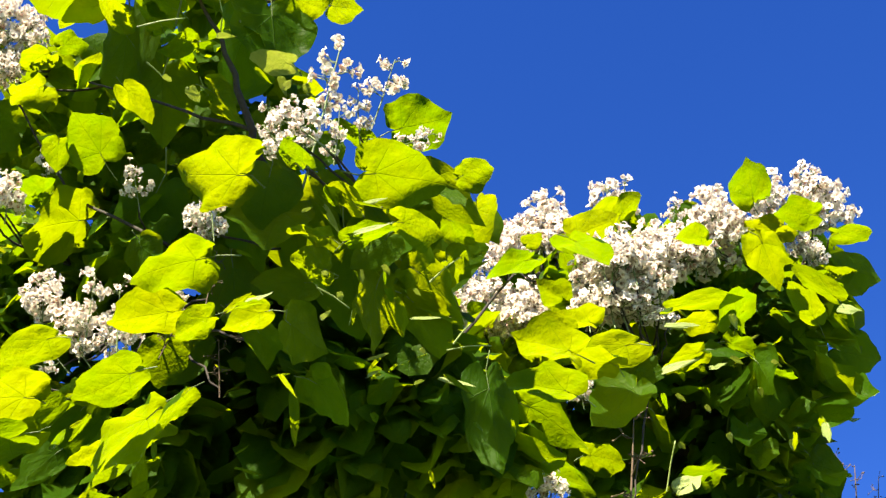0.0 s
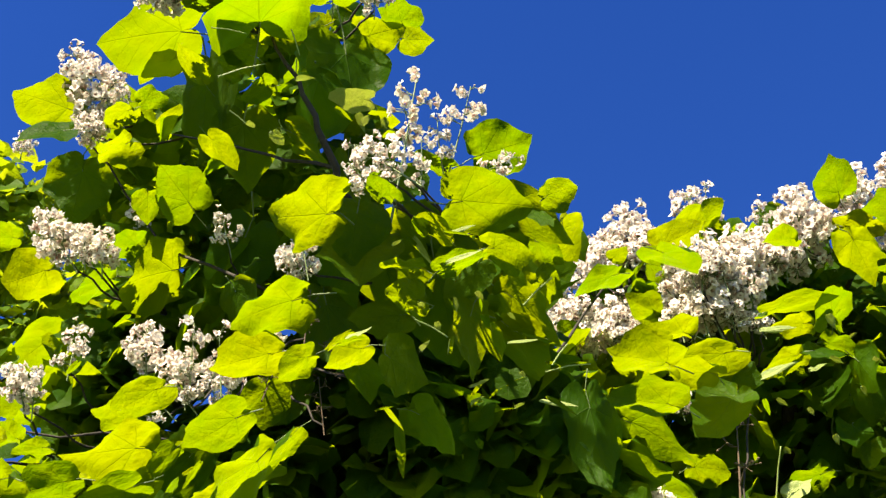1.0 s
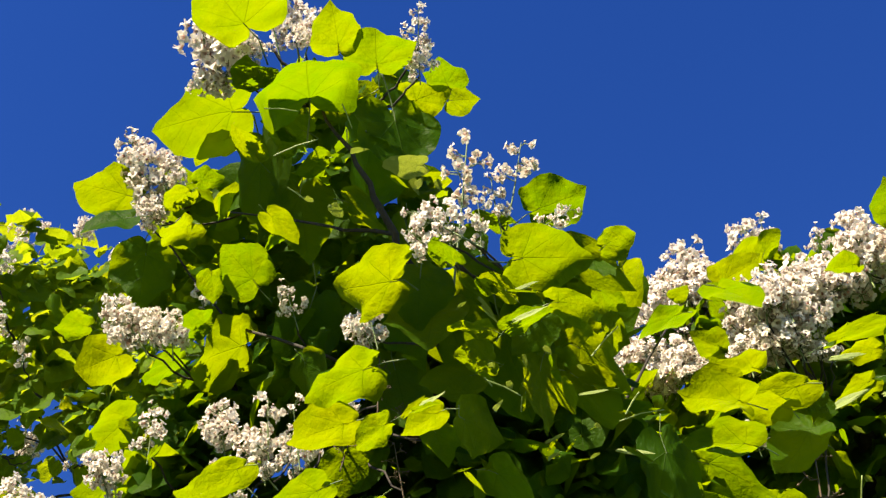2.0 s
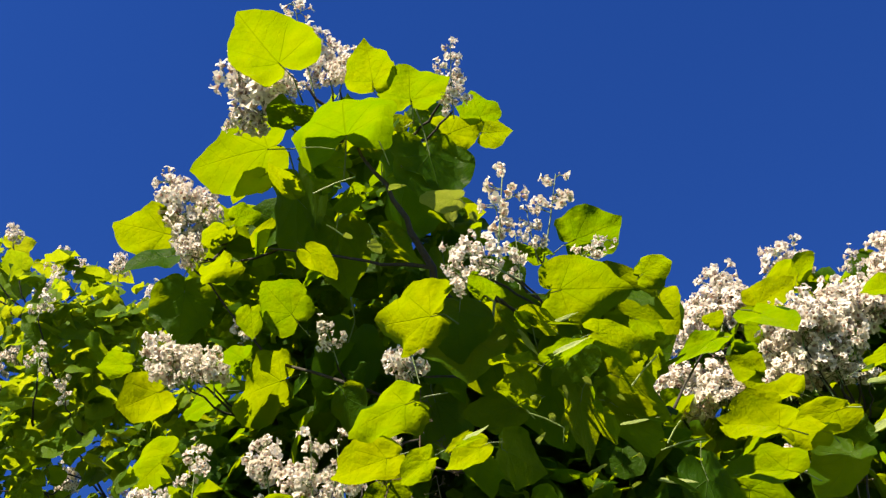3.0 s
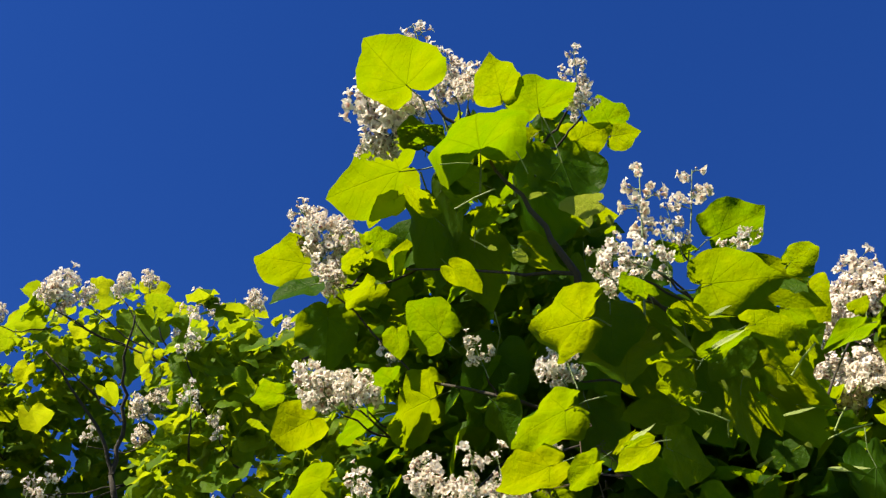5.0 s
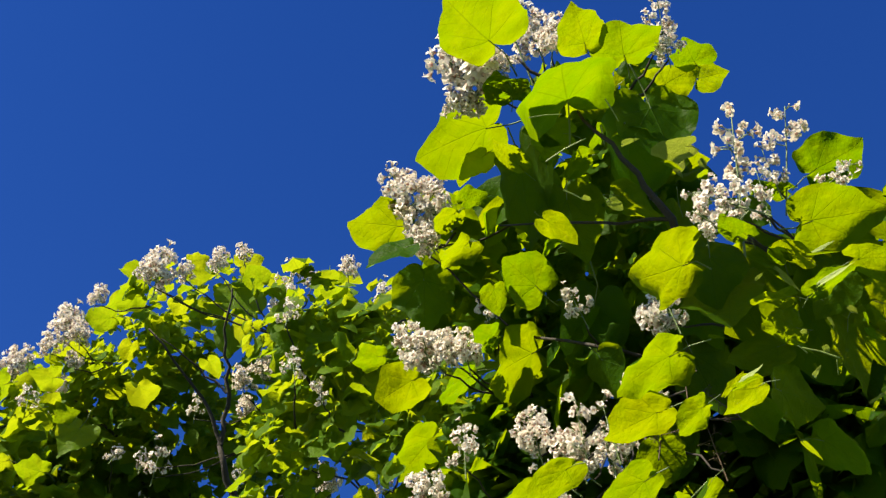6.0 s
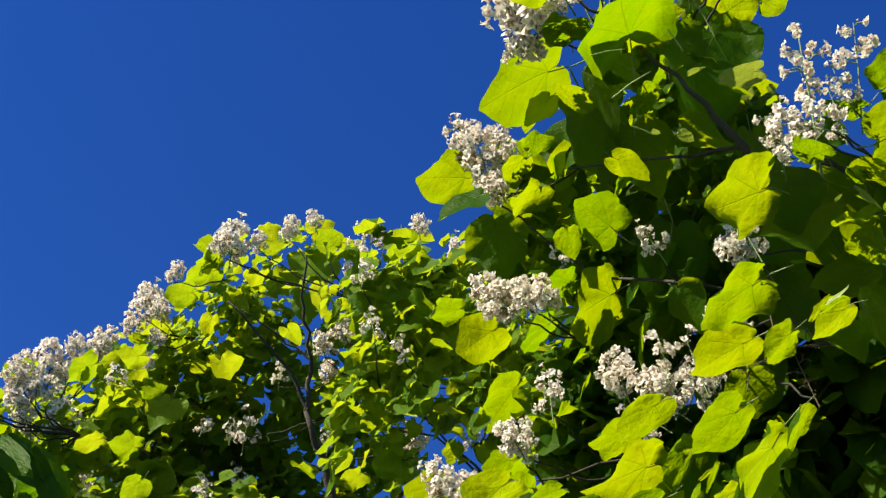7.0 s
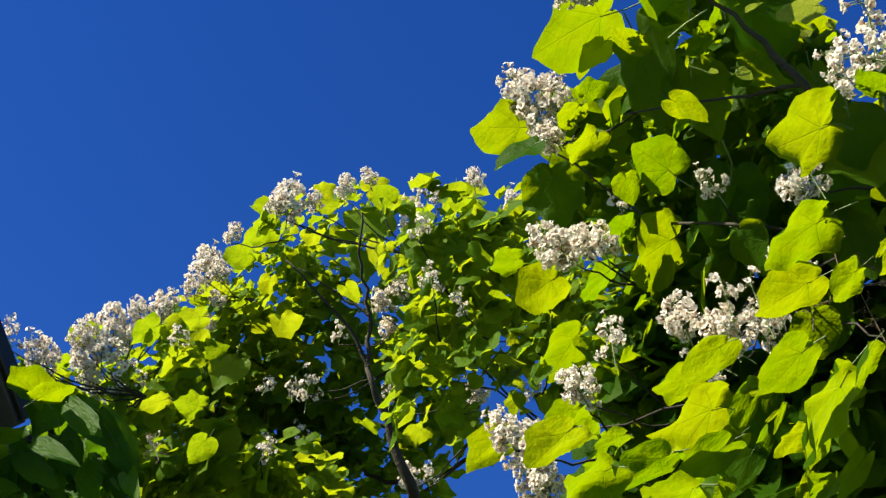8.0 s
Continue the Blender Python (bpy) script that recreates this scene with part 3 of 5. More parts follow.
panicle(near, (-0.71, 2.33, 3.73), 0.06, (18, -4), 42)
panicle(near, (-1.40, 2.50, 3.75), 0.10, (-6, -22), 43)
panicle(near, (-1.37, 2.51, 3.72), 0.13, (-13, -7), 44, OPEN)
panicle(near, (-1.64, 2.51, 3.68), 0.13, (-3, 23), 45)
panicle(near, (-1.60, 2.55, 3.60), 0.16, (10, 10), 46)
panicle(near, (-1.60, 2.58, 3.53), 0.14, (11, -16), 47)
panicle(near, (-1.57, 2.58, 3.52), 0.11, (-1, -11), 48)
panicle(near, (-1.30, 2.51, 3.86), 0.15, (-14, -5), 49, OPEN)
panicle(near, (-0.72, 2.45, 3.68), 0.08, (-21, 3), 50, SPENT)
panicle(near, (-0.60, 2.33, 3.75), 0.06, (11, 13), 51, SPENT)
broad_leaf(near, (-0.848, 1.690, 4.675), (-0.903, 1.466, 4.586), (-0.233, 0.062, -0.016), 700)
broad_leaf(near, (-1.012, 2.076, 4.828), (-1.223, 1.992, 4.681), (-0.084, 0.256, -0.022), 701)
broad_leaf(near, (-0.665, 1.777, 4.375), (-0.605, 1.550, 4.257), (-0.252, -0.002, -0.076), 702)
broad_leaf(near, (-0.588, 1.755, 4.584), (-0.572, 1.621, 4.569), (-0.130, -0.015, -0.041), 703)
broad_leaf(near, (-0.504, 1.870, 4.633), (-0.474, 1.711, 4.581), (-0.180, -0.030, 0.011), 704)
broad_leaf(near, (-0.864, 1.890, 4.674), (-0.857, 1.776, 4.635), (-0.129, -0.014, -0.014), 705)
broad_leaf(near, (-0.330, 2.059, 4.753), (-0.341, 1.950, 4.730), (-0.117, 0.002, 0.018), 706)
broad_leaf(near, (-0.437, 2.131, 4.797), (-0.306, 2.085, 4.750), (-0.047, -0.143, 0.001), 707)
broad_leaf(near, (-0.328, 2.142, 4.778), (-0.243, 2.195, 4.831), (-0.002, -0.109, 0.027), 708)
broad_leaf(near, (-0.487, 2.039, 4.580), (-0.451, 2.120, 4.353), (0.203, 0.118, 0.055), 709)
broad_leaf(near, (-0.946, 2.199, 4.720), (-1.008, 2.418, 4.570), (0.206, -0.035, -0.160), 710)
broad_leaf(near, (-0.703, 2.039, 4.448), (-0.788, 2.039, 4.402), (-0.009, 0.092, 0.009), 711)
# this one faces the sun; its brightness is in the pale colour
broad_leaf(near, (-0.405, 1.933, 4.213), (-0.504, 1.920, 4.220), (-0.012, 0.092, 0.030), 712, PALE_LIT_LEAF)
broad_leaf(near, (-0.968, 2.296, 4.280), (-1.022, 2.136, 4.285), (-0.118, 0.047, -0.086), 713)
broad_leaf(near, (-1.091, 2.582, 4.302), (-1.203, 2.464, 4.143), (-0.070, 0.184, -0.112), 714)
broad_leaf(near, (-1.395, 2.793, 4.497), (-1.526, 2.805, 4.425), (-0.015, 0.139, 0.040), 715)
broad_leaf(near, (-0.589, 2.124, 3.688), (-0.750, 2.133, 3.619), (0.006, 0.168, 0.003), 716)
broad_leaf(near, (-0.282, 2.132, 3.666), (-0.357, 2.074, 3.633), (-0.001, 0.101, -0.025), 717)
broad_leaf(near, (-0.343, 2.252, 3.733), (-0.479, 2.225, 3.706), (0.012, 0.037, -0.099), 718)
broad_leaf(near, (-0.279, 2.018, 3.663), (-0.365, 2.002, 3.668), (-0.017, 0.069, 0.023), 719)
broad_leaf(near, (-1.120, 2.350, 4.385), (-1.141, 2.447, 4.368), (0.077, 0.015, 0.006), 720)
broad_leaf(near, (-0.110, 2.130, 4.189), (0.026, 2.083, 4.174), (-0.049, -0.159, 0.014), 721)
broad_leaf(near, (-0.169, 2.051, 3.917), (0.013, 2.091, 3.905), (0.030, -0.191, 0.012), 722)
broad_leaf(near, (0.053, 2.266, 4.152), (0.144, 2.284, 4.205), (-0.024, -0.105, 0.010), 723)
broad_leaf(near, (-0.095, 2.073, 3.763), (0.004, 2.075, 3.723), (-0.012, -0.113, -0.003), 724)
broad_leaf(near, (-0.215, 2.067, 3.820), (-0.297, 2.039, 3.852), (-0.008, 0.092, 0.010), 725)
broad_leaf(near, (-0.208, 2.045, 3.683), (-0.104, 2.020, 3.703), (-0.024, -0.082, -0.027), 726)
broad_leaf(near, (-0.062, 2.417, 3.926), (0.068, 2.476, 3.794), (0.066, -0.182, -0.001), 727)
broad_leaf(near, (0.099, 2.471, 4.232), (0.130, 2.591, 4.222), (0.105, -0.034, 0.074), 728)
broad_leaf(near, (0.022, 2.437, 4.151), (0.092, 2.537, 4.154), (0.047, -0.084, 0.037), 729)
broad_leaf(near, (0.013, 2.463, 4.016), (0.077, 2.551, 4.043), (0.057, -0.070, 0.064), 730)
broad_leaf(near, (-1.426, 2.494, 4.710), (-1.465, 2.588, 4.540), (0.187, 0.068, -0.009), 731)
broad_leaf(near, (-1.615, 2.540, 4.463), (-1.692, 2.486, 4.414), (-0.045, 0.092, -0.010), 732)
broad_leaf(near, (-1.204, 2.538, 4.382), (-1.281, 2.487, 4.326), (-0.042, 0.100, -0.014), 733)
broad_leaf(near, (-1.563, 2.699, 4.470), (-1.721, 2.727, 4.449), (0.011, 0.179, -0.025), 734)
broad_leaf(near, (-0.849, 2.492, 4.324), (-0.981, 2.653, 4.173), (0.194, -0.004, -0.146), 735)
broad_leaf(near, (-0.675, 2.275, 3.658), (-0.827, 2.281, 3.618), (0.007, 0.150, -0.009), 741)
broad_leaf(near, (-0.544, 2.138, 3.515), (-0.620, 2.133, 3.455), (0.002, 0.089, -0.006), 742)
broad_leaf(near, (-0.405, 2.048, 3.449), (-0.494, 2.064, 3.413), (0.018, 0.094, -0.006), 743)
broad_leaf(near, (-0.731, 2.258, 3.447), (-0.851, 2.275, 3.370), (0.027, 0.137, 0.003), 744)
broad_leaf(near, (-1.645, 3.039, 4.502), (-1.813, 3.113, 4.409), (0.060, 0.189, 0.025), 745)
broad_leaf(near, (-1.420, 3.074, 4.331), (-1.476, 3.157, 4.238), (0.027, 0.114, 0.049), 746)
broad_leaf(near, (-0.724, 2.409, 3.399), (-0.874, 2.491, 3.276), (0.061, 0.180, 0.083), 747)
broad_leaf(near, (-0.309, 2.376, 3.515), (-0.219, 2.436, 3.419), (0.081, -0.118, -0.006), 749)
broad_leaf(near, (-0.173, 2.334, 3.792), (-0.173, 2.449, 3.670), (0.086, 0.097, 0.089), 750)
broad_leaf(near, (-0.364, 2.222, 3.569), (-0.285, 2.339, 3.573), (0.043, -0.034, 0.127), 751)
broad_leaf(near, (-0.429, 2.192, 3.517), (-0.409, 2.283, 3.483), (0.084, -0.039, -0.033), 752)
broad_leaf(near, (-0.080, 2.462, 3.864), (-0.006, 2.615, 3.796), (0.140, -0.084, -0.089), 753)
broad_leaf(near, (0.259, 2.983, 3.913), (0.434, 3.045, 3.788), (0.080, -0.184, -0.006), 754)
broad_leaf(near, (-1.225, 2.290, 4.738), (-1.319, 2.332, 4.715), (0.038, 0.090, 0.033), 771)
broad_leaf(near, (-1.187, 2.310, 4.814), (-1.093, 2.295, 4.798), (-0.011, -0.085, -0.001), 772)
broad_leaf(near, (-1.066, 2.163, 4.808), (-1.177, 2.202, 4.761), (0.025, 0.101, 0.061), 773)
broad_leaf(near, (-0.819, 2.062, 4.546), (-0.769, 2.012, 4.552), (-0.033, -0.051, -0.023), 774)
broad_leaf(near, (-0.646, 2.107, 4.296), (-0.688, 2.159, 4.320), (0.039, 0.036, -0.006), 775)
broad_leaf(near, (-0.864, 2.215, 4.379), (-0.928, 2.249, 4.338), (0.012, 0.072, 0.033), 776)
broad_leaf(near, (-0.324, 1.890, 3.775), (-0.360, 1.812, 3.769), (-0.069, 0.031, 0.023), 777)
broad_leaf(near, (-0.032, 2.495, 4.041), (-0.016, 2.602, 3.962), (0.108, -0.060, -0.058), 778)
broad_leaf(near, (-0.116, 2.264, 3.669), (-0.097, 2.373, 3.653), (0.049, -0.015, -0.014), 779)
broad_leaf(near, (-0.408, 2.134, 3.879), (-0.427, 2.123, 3.717), (-0.187, -0.013, 0.006), 780)
broad_leaf(near, (-0.146, 2.232, 3.866), (-0.239, 2.289, 3.811), (0.071, 0.027, -0.074), 781)
broad_leaf(near, (-1.453, 2.332, 4.834), (-1.578, 2.203, 4.787), (-0.108, 0.126, -0.080), 782)
broad_leaf(near, (-0.998, 2.354, 3.453), (-1.125, 2.256, 3.361), (-0.076, 0.143, -0.072), 783)
broad_leaf(near, (-1.098, 2.507, 3.695), (-1.173, 2.431, 3.644), (-0.062, 0.085, -0.044), 784)
broad_leaf(near, (-0.668, 2.260, 3.320), (-0.804, 2.342, 3.189), (0.034, 0.168, 0.049), 785)
broad_leaf(near, (-0.837, 2.509, 3.413), (-0.921, 2.505, 3.375), (-0.001, 0.087, -0.009), 786)
broad_leaf(near, (-0.760, 2.358, 3.490), (-0.708, 2.296, 3.505), (-0.034, -0.068, 0.007), 787)
broad_leaf(near, (-0.576, 2.175, 3.315), (-0.645, 2.243, 3.263), (0.034, 0.056, 0.039), 788)
broad_leaf(near, (-1.527, 3.115, 4.220), (-1.674, 3.131, 4.213), (0.021, 0.146, -0.005), 789)
broad_leaf(near, (-1.646, 2.953, 4.121), (-1.739, 2.920, 4.091), (-0.022, 0.096, -0.021), 790)
broad_leaf(near, (-0.722, 2.457, 3.696), (-0.745, 2.550, 3.632), (0.118, 0.022, 0.008), 791)
broad_leaf(near, (-0.490, 1.978, 3.827), (-0.622, 1.904, 3.729), (-0.067, 0.153, -0.065), 800)
broad_leaf(near, (-0.351, 1.935, 3.862), (-0.381, 1.874, 3.844), (-0.045, 0.029, -0.009), 801)
broad_leaf(near, (-0.259, 2.068, 3.839), (-0.283, 2.014, 3.841), (-0.042, 0.024, 0.008), 802)
broad_leaf(near, (-0.430, 2.054, 3.908), (-0.451, 2.108, 3.767), (0.153, 0.036, -0.010), 803)
broad_leaf(near, (-0.321, 2.083, 4.081), (-0.339, 2.116, 3.971), (0.124, 0.034, -0.004), 804)
leaf(near, (0.01, 2.16, 3.97), (0.06, 2.14, 3.89), 54, 0.58, 2)
leaf(near, (-0.63, 1.91, 4.55), (-0.73, 1.97, 4.55), -13, 1.09, 6)
leaf(near, (-0.46, 2.00, 3.42), (-0.41, 1.96, 3.43), 9, 0.25, 7)
leaf(near, (-0.43, 1.97, 3.40), (-0.37, 1.97, 3.41), 11, 0.45, 12)
leaf(near, (-0.29, 2.09, 3.58), (-0.26, 2.18, 3.61), -7, 0.14, 1)
leaf(near, (-0.26, 2.30, 3.71), (-0.23, 2.33, 3.71), -8, 0.14, 6)
leaf(near, (-0.21, 2.20, 3.59), (-0.22, 2.27, 3.61), -20, 0.14, 11)
leaf(near, (-0.27, 2.17, 3.57), (-0.27, 2.19, 3.56), 1, 0.42, 0)
leaf(near, (-0.24, 2.11, 3.56), (-0.23, 2.14, 3.56), 5, 0.29, 10)
leaf(near, (-0.13, 2.00, 3.52), (-0.13, 2.04, 3.52), 11, 0.20, 4)
leaf(near, (-0.13, 2.14, 3.60), (-0.12, 2.18, 3.60), 15, 0.48, 14)
leaf(near, (-0.17, 2.35, 3.55), (-0.14, 2.29, 3.54), -8, 0.14, 13)
leaf(near, (-0.17, 2.34, 3.51), (-0.14, 2.35, 3.52), 8, 0.51, 2)
leaf(near, (-0.02, 2.22, 3.60), (0.06, 2.27, 3.60), 18, 0.14, 7)
leaf(near, (-0.47, 2.05, 3.64), (-0.44, 2.07, 3.64), -4, 0.29, 12)
leaf(near, (0.02, 2.33, 3.49), (0.08, 2.40, 3.49), -16, 0.14, 1)
leaf(near, (0.02, 2.48, 3.74), (0.05, 2.50, 3.74), 10, 0.50, 6)
leaf(near, (0.06, 2.51, 3.74), (0.12, 2.49, 3.74), -1, 0.39, 11)
leaf(near, (-0.29, 2.06, 3.79), (-0.25, 2.13, 3.78), -2, 0.14, 0)
leaf(near, (-0.45, 1.84, 4.05), (-0.42, 1.88, 4.05), 12, 0.37, 10)
leaf(near, (-0.70, 2.20, 4.42), (-0.66, 2.18, 4.41), -64, 0.33, 15)
leaf(near, (-0.30, 2.27, 4.11), (-0.13, 2.35, 4.02), -54, 0.41, 11)
leaf(near, (-0.42, 2.33, 4.11), (-0.38, 2.56, 3.96), -12, 0.81, 0)
leaf(near, (-0.26, 2.38, 3.99), (-0.22, 2.65, 3.87), -10, 0.67, 5)
leaf(near, (-0.52, 2.36, 4.14), (-0.51, 2.45, 3.96), 22, 1.09, 10)
leaf(near, (-0.59, 2.51, 4.04), (-0.56, 2.57, 3.81), -33, 0.69, 15)
leaf(near, (-0.72, 1.90, 4.41), (-0.83, 1.85, 4.43), -2, 0.78, 13)
leaf(near, (-0.77, 1.97, 4.44), (-0.80, 1.86, 4.40), -19, 0.63, 2)
leaf(near, (-0.90, 2.02, 4.51), (-0.93, 1.88, 4.48), 2, 0.49, 7)
leaf(near, (-0.63, 2.12, 4.33), (-0.54, 2.15, 4.23), 4, 0.98, 1)
leaf(near, (-1.13, 2.15, 4.39), (-1.27, 2.28, 4.46), -12, 0.52, 6)
leaf(near, (-0.83, 2.03, 4.22), (-0.78, 2.13, 4.21), -1, 0.69, 11)
leaf(near, (-0.87, 2.09, 4.69), (-0.88, 2.21, 4.49), -6, 0.36, 0)
leaf(near, (-1.32, 2.12, 4.44), (-1.45, 2.10, 4.38), -75, 1.10, 5)
leaf(near, (-0.82, 2.22, 4.53), (-0.82, 2.34, 4.36), -15, 0.91, 14)
leaf(near, (-0.57, 2.09, 4.54), (-0.64, 2.34, 4.51), 50, 1.09, 8)
leaf(near, (-0.49, 2.21, 4.27), (-0.49, 2.30, 4.08), -34, 0.52, 13)
leaf(near, (-0.03, 2.29, 4.17), (0.12, 2.42, 4.11), -39, 0.53, 12)
leaf(near, (-0.96, 2.45, 3.51), (-1.10, 2.47, 3.45), 22, 0.42, 0)
leaf(near, (-0.90, 2.32, 3.40), (-0.98, 2.38, 3.36), 23, 0.40, 5)
leaf(near, (-0.96, 2.37, 3.36), (-1.05, 2.41, 3.33), 11, 0.78, 10)
leaf(near, (-0.70, 2.63, 3.87), (-0.80, 2.62, 3.70), 46, 0.70, 15)
leaf(near, (-0.86, 2.37, 3.48), (-0.93, 2.36, 3.48), 18, 0.83, 4)
leaf(near, (-0.75, 2.55, 3.40), (-0.70, 2.47, 3.23), 51, 0.21, 9)
leaf(near, (-0.48, 2.46, 3.32), (-0.43, 2.50, 3.33), -13, 0.14, 14)
leaf(near, (-0.33, 2.01, 3.23), (-0.31, 2.10, 3.25), 5, 0.14, 3)
leaf(near, (-0.35, 2.33, 3.42), (-0.36, 2.50, 3.41), 0, 0.14, 8)
leaf(near, (-0.40, 2.33, 3.50), (-0.36, 2.32, 3.50), -7, 0.16, 13)
leaf(near, (-0.17, 2.43, 3.46), (-0.16, 2.45, 3.45), 7, 0.71, 7)
leaf(near, (-0.21, 2.44, 3.43), (-0.21, 2.46, 3.43), -7, 0.22, 12)
leaf(near, (0.17, 2.44, 3.44), (0.18, 2.50, 3.44), -20, 0.14, 6)
leaf(near, (-0.03, 2.58, 3.39), (-0.02, 2.64, 3.39), -11, 0.17, 11)
leaf(near, (0.08, 2.43, 3.43), (0.10, 2.48, 3.44), 1, 0.17, 0)
leaf(near, (-0.57, 2.68, 3.72), (-0.52, 2.68, 3.73), 83, 0.42, 5)
leaf(near, (-0.49, 2.46, 3.37), (-0.46, 2.43, 3.37), 1, 0.14, 10)
leaf(near, (-0.12, 2.39, 3.58), (-0.14, 2.43, 3.59), 6, 0.17, 15)
leaf(near, (-0.81, 2.27, 3.32), (-0.87, 2.36, 3.32), -17, 0.14, 4)
leaf(near, (-0.87, 2.08, 3.40), (-1.00, 2.14, 3.38), 6, 0.67, 9)
leaf(near, (-1.03, 2.73, 3.56), (-1.11, 2.68, 3.40), 79, 0.44, 3)
leaf(near, (0.13, 2.78, 3.82), (0.16, 2.83, 3.54), -45, 0.51, 12)
leaf(near, (0.33, 2.65, 3.71), (0.16, 2.56, 3.68), 1, 0.70, 11)
leaf(near, (-0.83, 2.42, 4.03), (-0.81, 2.48, 3.92), 32, 1.50, 1)
leaf(near, (0.39, 2.94, 4.10), (0.20, 2.88, 4.09), -14, 1.07, 0)
leaf(near, (0.41, 3.13, 4.34), (0.27, 3.14, 4.37), 12, 0.76, 5)
leaf(near, (0.50, 3.19, 4.44), (0.38, 3.11, 4.39), -2, 0.94, 10)
leaf(near, (0.53, 3.05, 4.14), (0.38, 2.99, 4.15), -6, 0.89, 15)
leaf(near, (0.58, 3.00, 4.17), (0.41, 3.18, 4.23), 18, 0.58, 9)
leaf(near, (0.61, 3.16, 4.12), (0.49, 3.21, 3.99), -86, 1.12, 14)
leaf(near, (-1.00, 2.34, 3.32), (-1.20, 2.42, 3.28), 4, 0.51, 13)
leaf(near, (-1.36, 2.27, 3.48), (-1.54, 2.38, 3.49), 2, 0.63, 1)
leaf(near, (-1.24, 2.21, 3.28), (-1.41, 2.32, 3.30), -7, 0.67, 6)
leaf(near, (-1.13, 2.29, 3.32), (-1.28, 2.31, 3.30), 20, 0.64, 11)
leaf(near, (-0.97, 2.67, 3.66), (-1.13, 2.78, 3.50), 31, 0.55, 9)
leaf(near, (-0.80, 2.58, 3.30), (-0.88, 2.63, 3.27), -15, 1.50, 14)
leaf(near, (-1.85, 2.83, 4.02), (-2.04, 2.89, 3.99), -2, 0.73, 3)
leaf(near, (-1.05, 2.26, 3.19), (-1.18, 2.38, 3.19), -19, 1.03, 8)
leaf(near, (-1.40, 2.58, 3.45), (-1.53, 2.58, 3.42), 9, 1.20, 13)
leaf(near, (-0.21, 2.14, 4.16), (-0.30, 2.05, 4.12), -11, 0.51, 2)
leaf(near, (-0.19, 1.96, 3.71), (-0.13, 1.97, 3.70), 8, 0.15, 1)
leaf(near, (0.07, 2.38, 3.91), (0.13, 2.35, 3.91), -12, 0.22, 6)
leaf(near, (-0.21, 2.16, 3.68), (-0.20, 2.20, 3.68), 9, 0.14, 11)
leaf(near, (-0.67, 2.37, 3.32), (-0.69, 2.46, 3.34), 5, 0.14, 5)
leaf(near, (-0.71, 2.48, 3.26), (-0.81, 2.56, 3.22), 22, 0.37, 10)
leaf(near, (-0.91, 2.39, 3.34), (-0.85, 2.28, 3.31), -4, 0.14, 15)
leaf(near, (-0.87, 2.38, 3.39), (-0.81, 2.32, 3.37), -20, 0.14, 4)
leaf(near, (-1.04, 2.48, 3.33), (-1.10, 2.51, 3.30), 14, 0.78, 9)
leaf(near, (-1.12, 2.41, 3.44), (-1.19, 2.51, 3.48), 15, 0.37, 14)
leaf(near, (-1.39, 2.50, 3.63), (-1.47, 2.47, 3.62), -13, 1.50, 8)
leaf(near, (-1.29, 2.46, 3.56), (-1.38, 2.47, 3.56), -3, 0.85, 13)
leaf(near, (-1.23, 2.52, 3.52), (-1.32, 2.55, 3.53), 5, 0.25, 2)
leaf(near, (-1.14, 2.22, 3.62), (-1.18, 2.26, 3.62), 2, 0.30, 7)
leaf(near, (-0.85, 2.56, 3.31), (-0.92, 2.62, 3.28), 16, 0.44, 12)
leaf(near, (-1.37, 2.50, 3.50), (-1.44, 2.50, 3.49), -7, 0.97, 11)
leaf(near, (-1.46, 2.50, 3.62), (-1.50, 2.48, 3.60), -4, 1.50, 0)
small_leaf(near, (-0.472, 2.299, 4.589), (-0.449, 2.291, 4.611), 0.83, 2)
small_leaf(near, (-0.613, 1.865, 4.009), (-0.595, 1.897, 3.999), 0.83, 3)
small_leaf(near, (-0.495, 2.338, 4.668), (-0.480, 2.389, 4.642), 0.45, 4)
small_leaf(near, (-0.190, 2.059, 3.818), (-0.126, 2.075, 3.818), 0.22, 5)
small_leaf(near, (-0.279, 2.063, 3.791), (-0.247, 2.113, 3.757), 0.24, 6)
small_leaf(near, (-0.186, 1.995, 3.653), (-0.108, 1.997, 3.667), 0.26, 7)
small_leaf(near, (-0.274, 2.116, 3.496), (-0.255, 2.112, 3.516), 0.63, 8)
small_leaf(near, (-0.233, 2.057, 3.515), (-0.229, 2.076, 3.510), 0.71, 9)
small_leaf(near, (-0.204, 2.251, 3.768), (-0.203, 2.280, 3.751), 0.33, 10)
small_leaf(near, (-0.148, 2.258, 3.794), (-0.134, 2.280, 3.785), 0.59, 11)
small_leaf(near, (-0.071, 2.346, 3.795), (-0.056, 2.365, 3.789), 0.51, 12)
small_leaf(near, (-0.169, 2.297, 3.526), (-0.128, 2.297, 3.542), 0.27, 13)
small_leaf(near, (-0.170, 2.267, 3.451), (-0.141, 2.266, 3.469), 0.43, 14)
small_leaf(near, (0.009, 2.477, 3.607), (0.088, 2.518, 3.564), 0.15, 15)
small_leaf(near, (-0.061, 2.392, 3.741), (0.022, 2.418, 3.722), 0.12, 16)
small_leaf(near, (-0.075, 2.746, 3.812), (-0.051, 2.748, 3.825), 0.52, 17)
small_leaf(near, (-0.052, 2.322, 3.576), (-0.042, 2.337, 3.572), 0.70, 18)
small_leaf(near, (-0.424, 1.998, 3.439), (-0.368, 2.010, 3.449), 0.32, 19)
small_leaf(near, (-0.269, 2.023, 3.550), (-0.261, 2.037, 3.550), 0.84, 20)
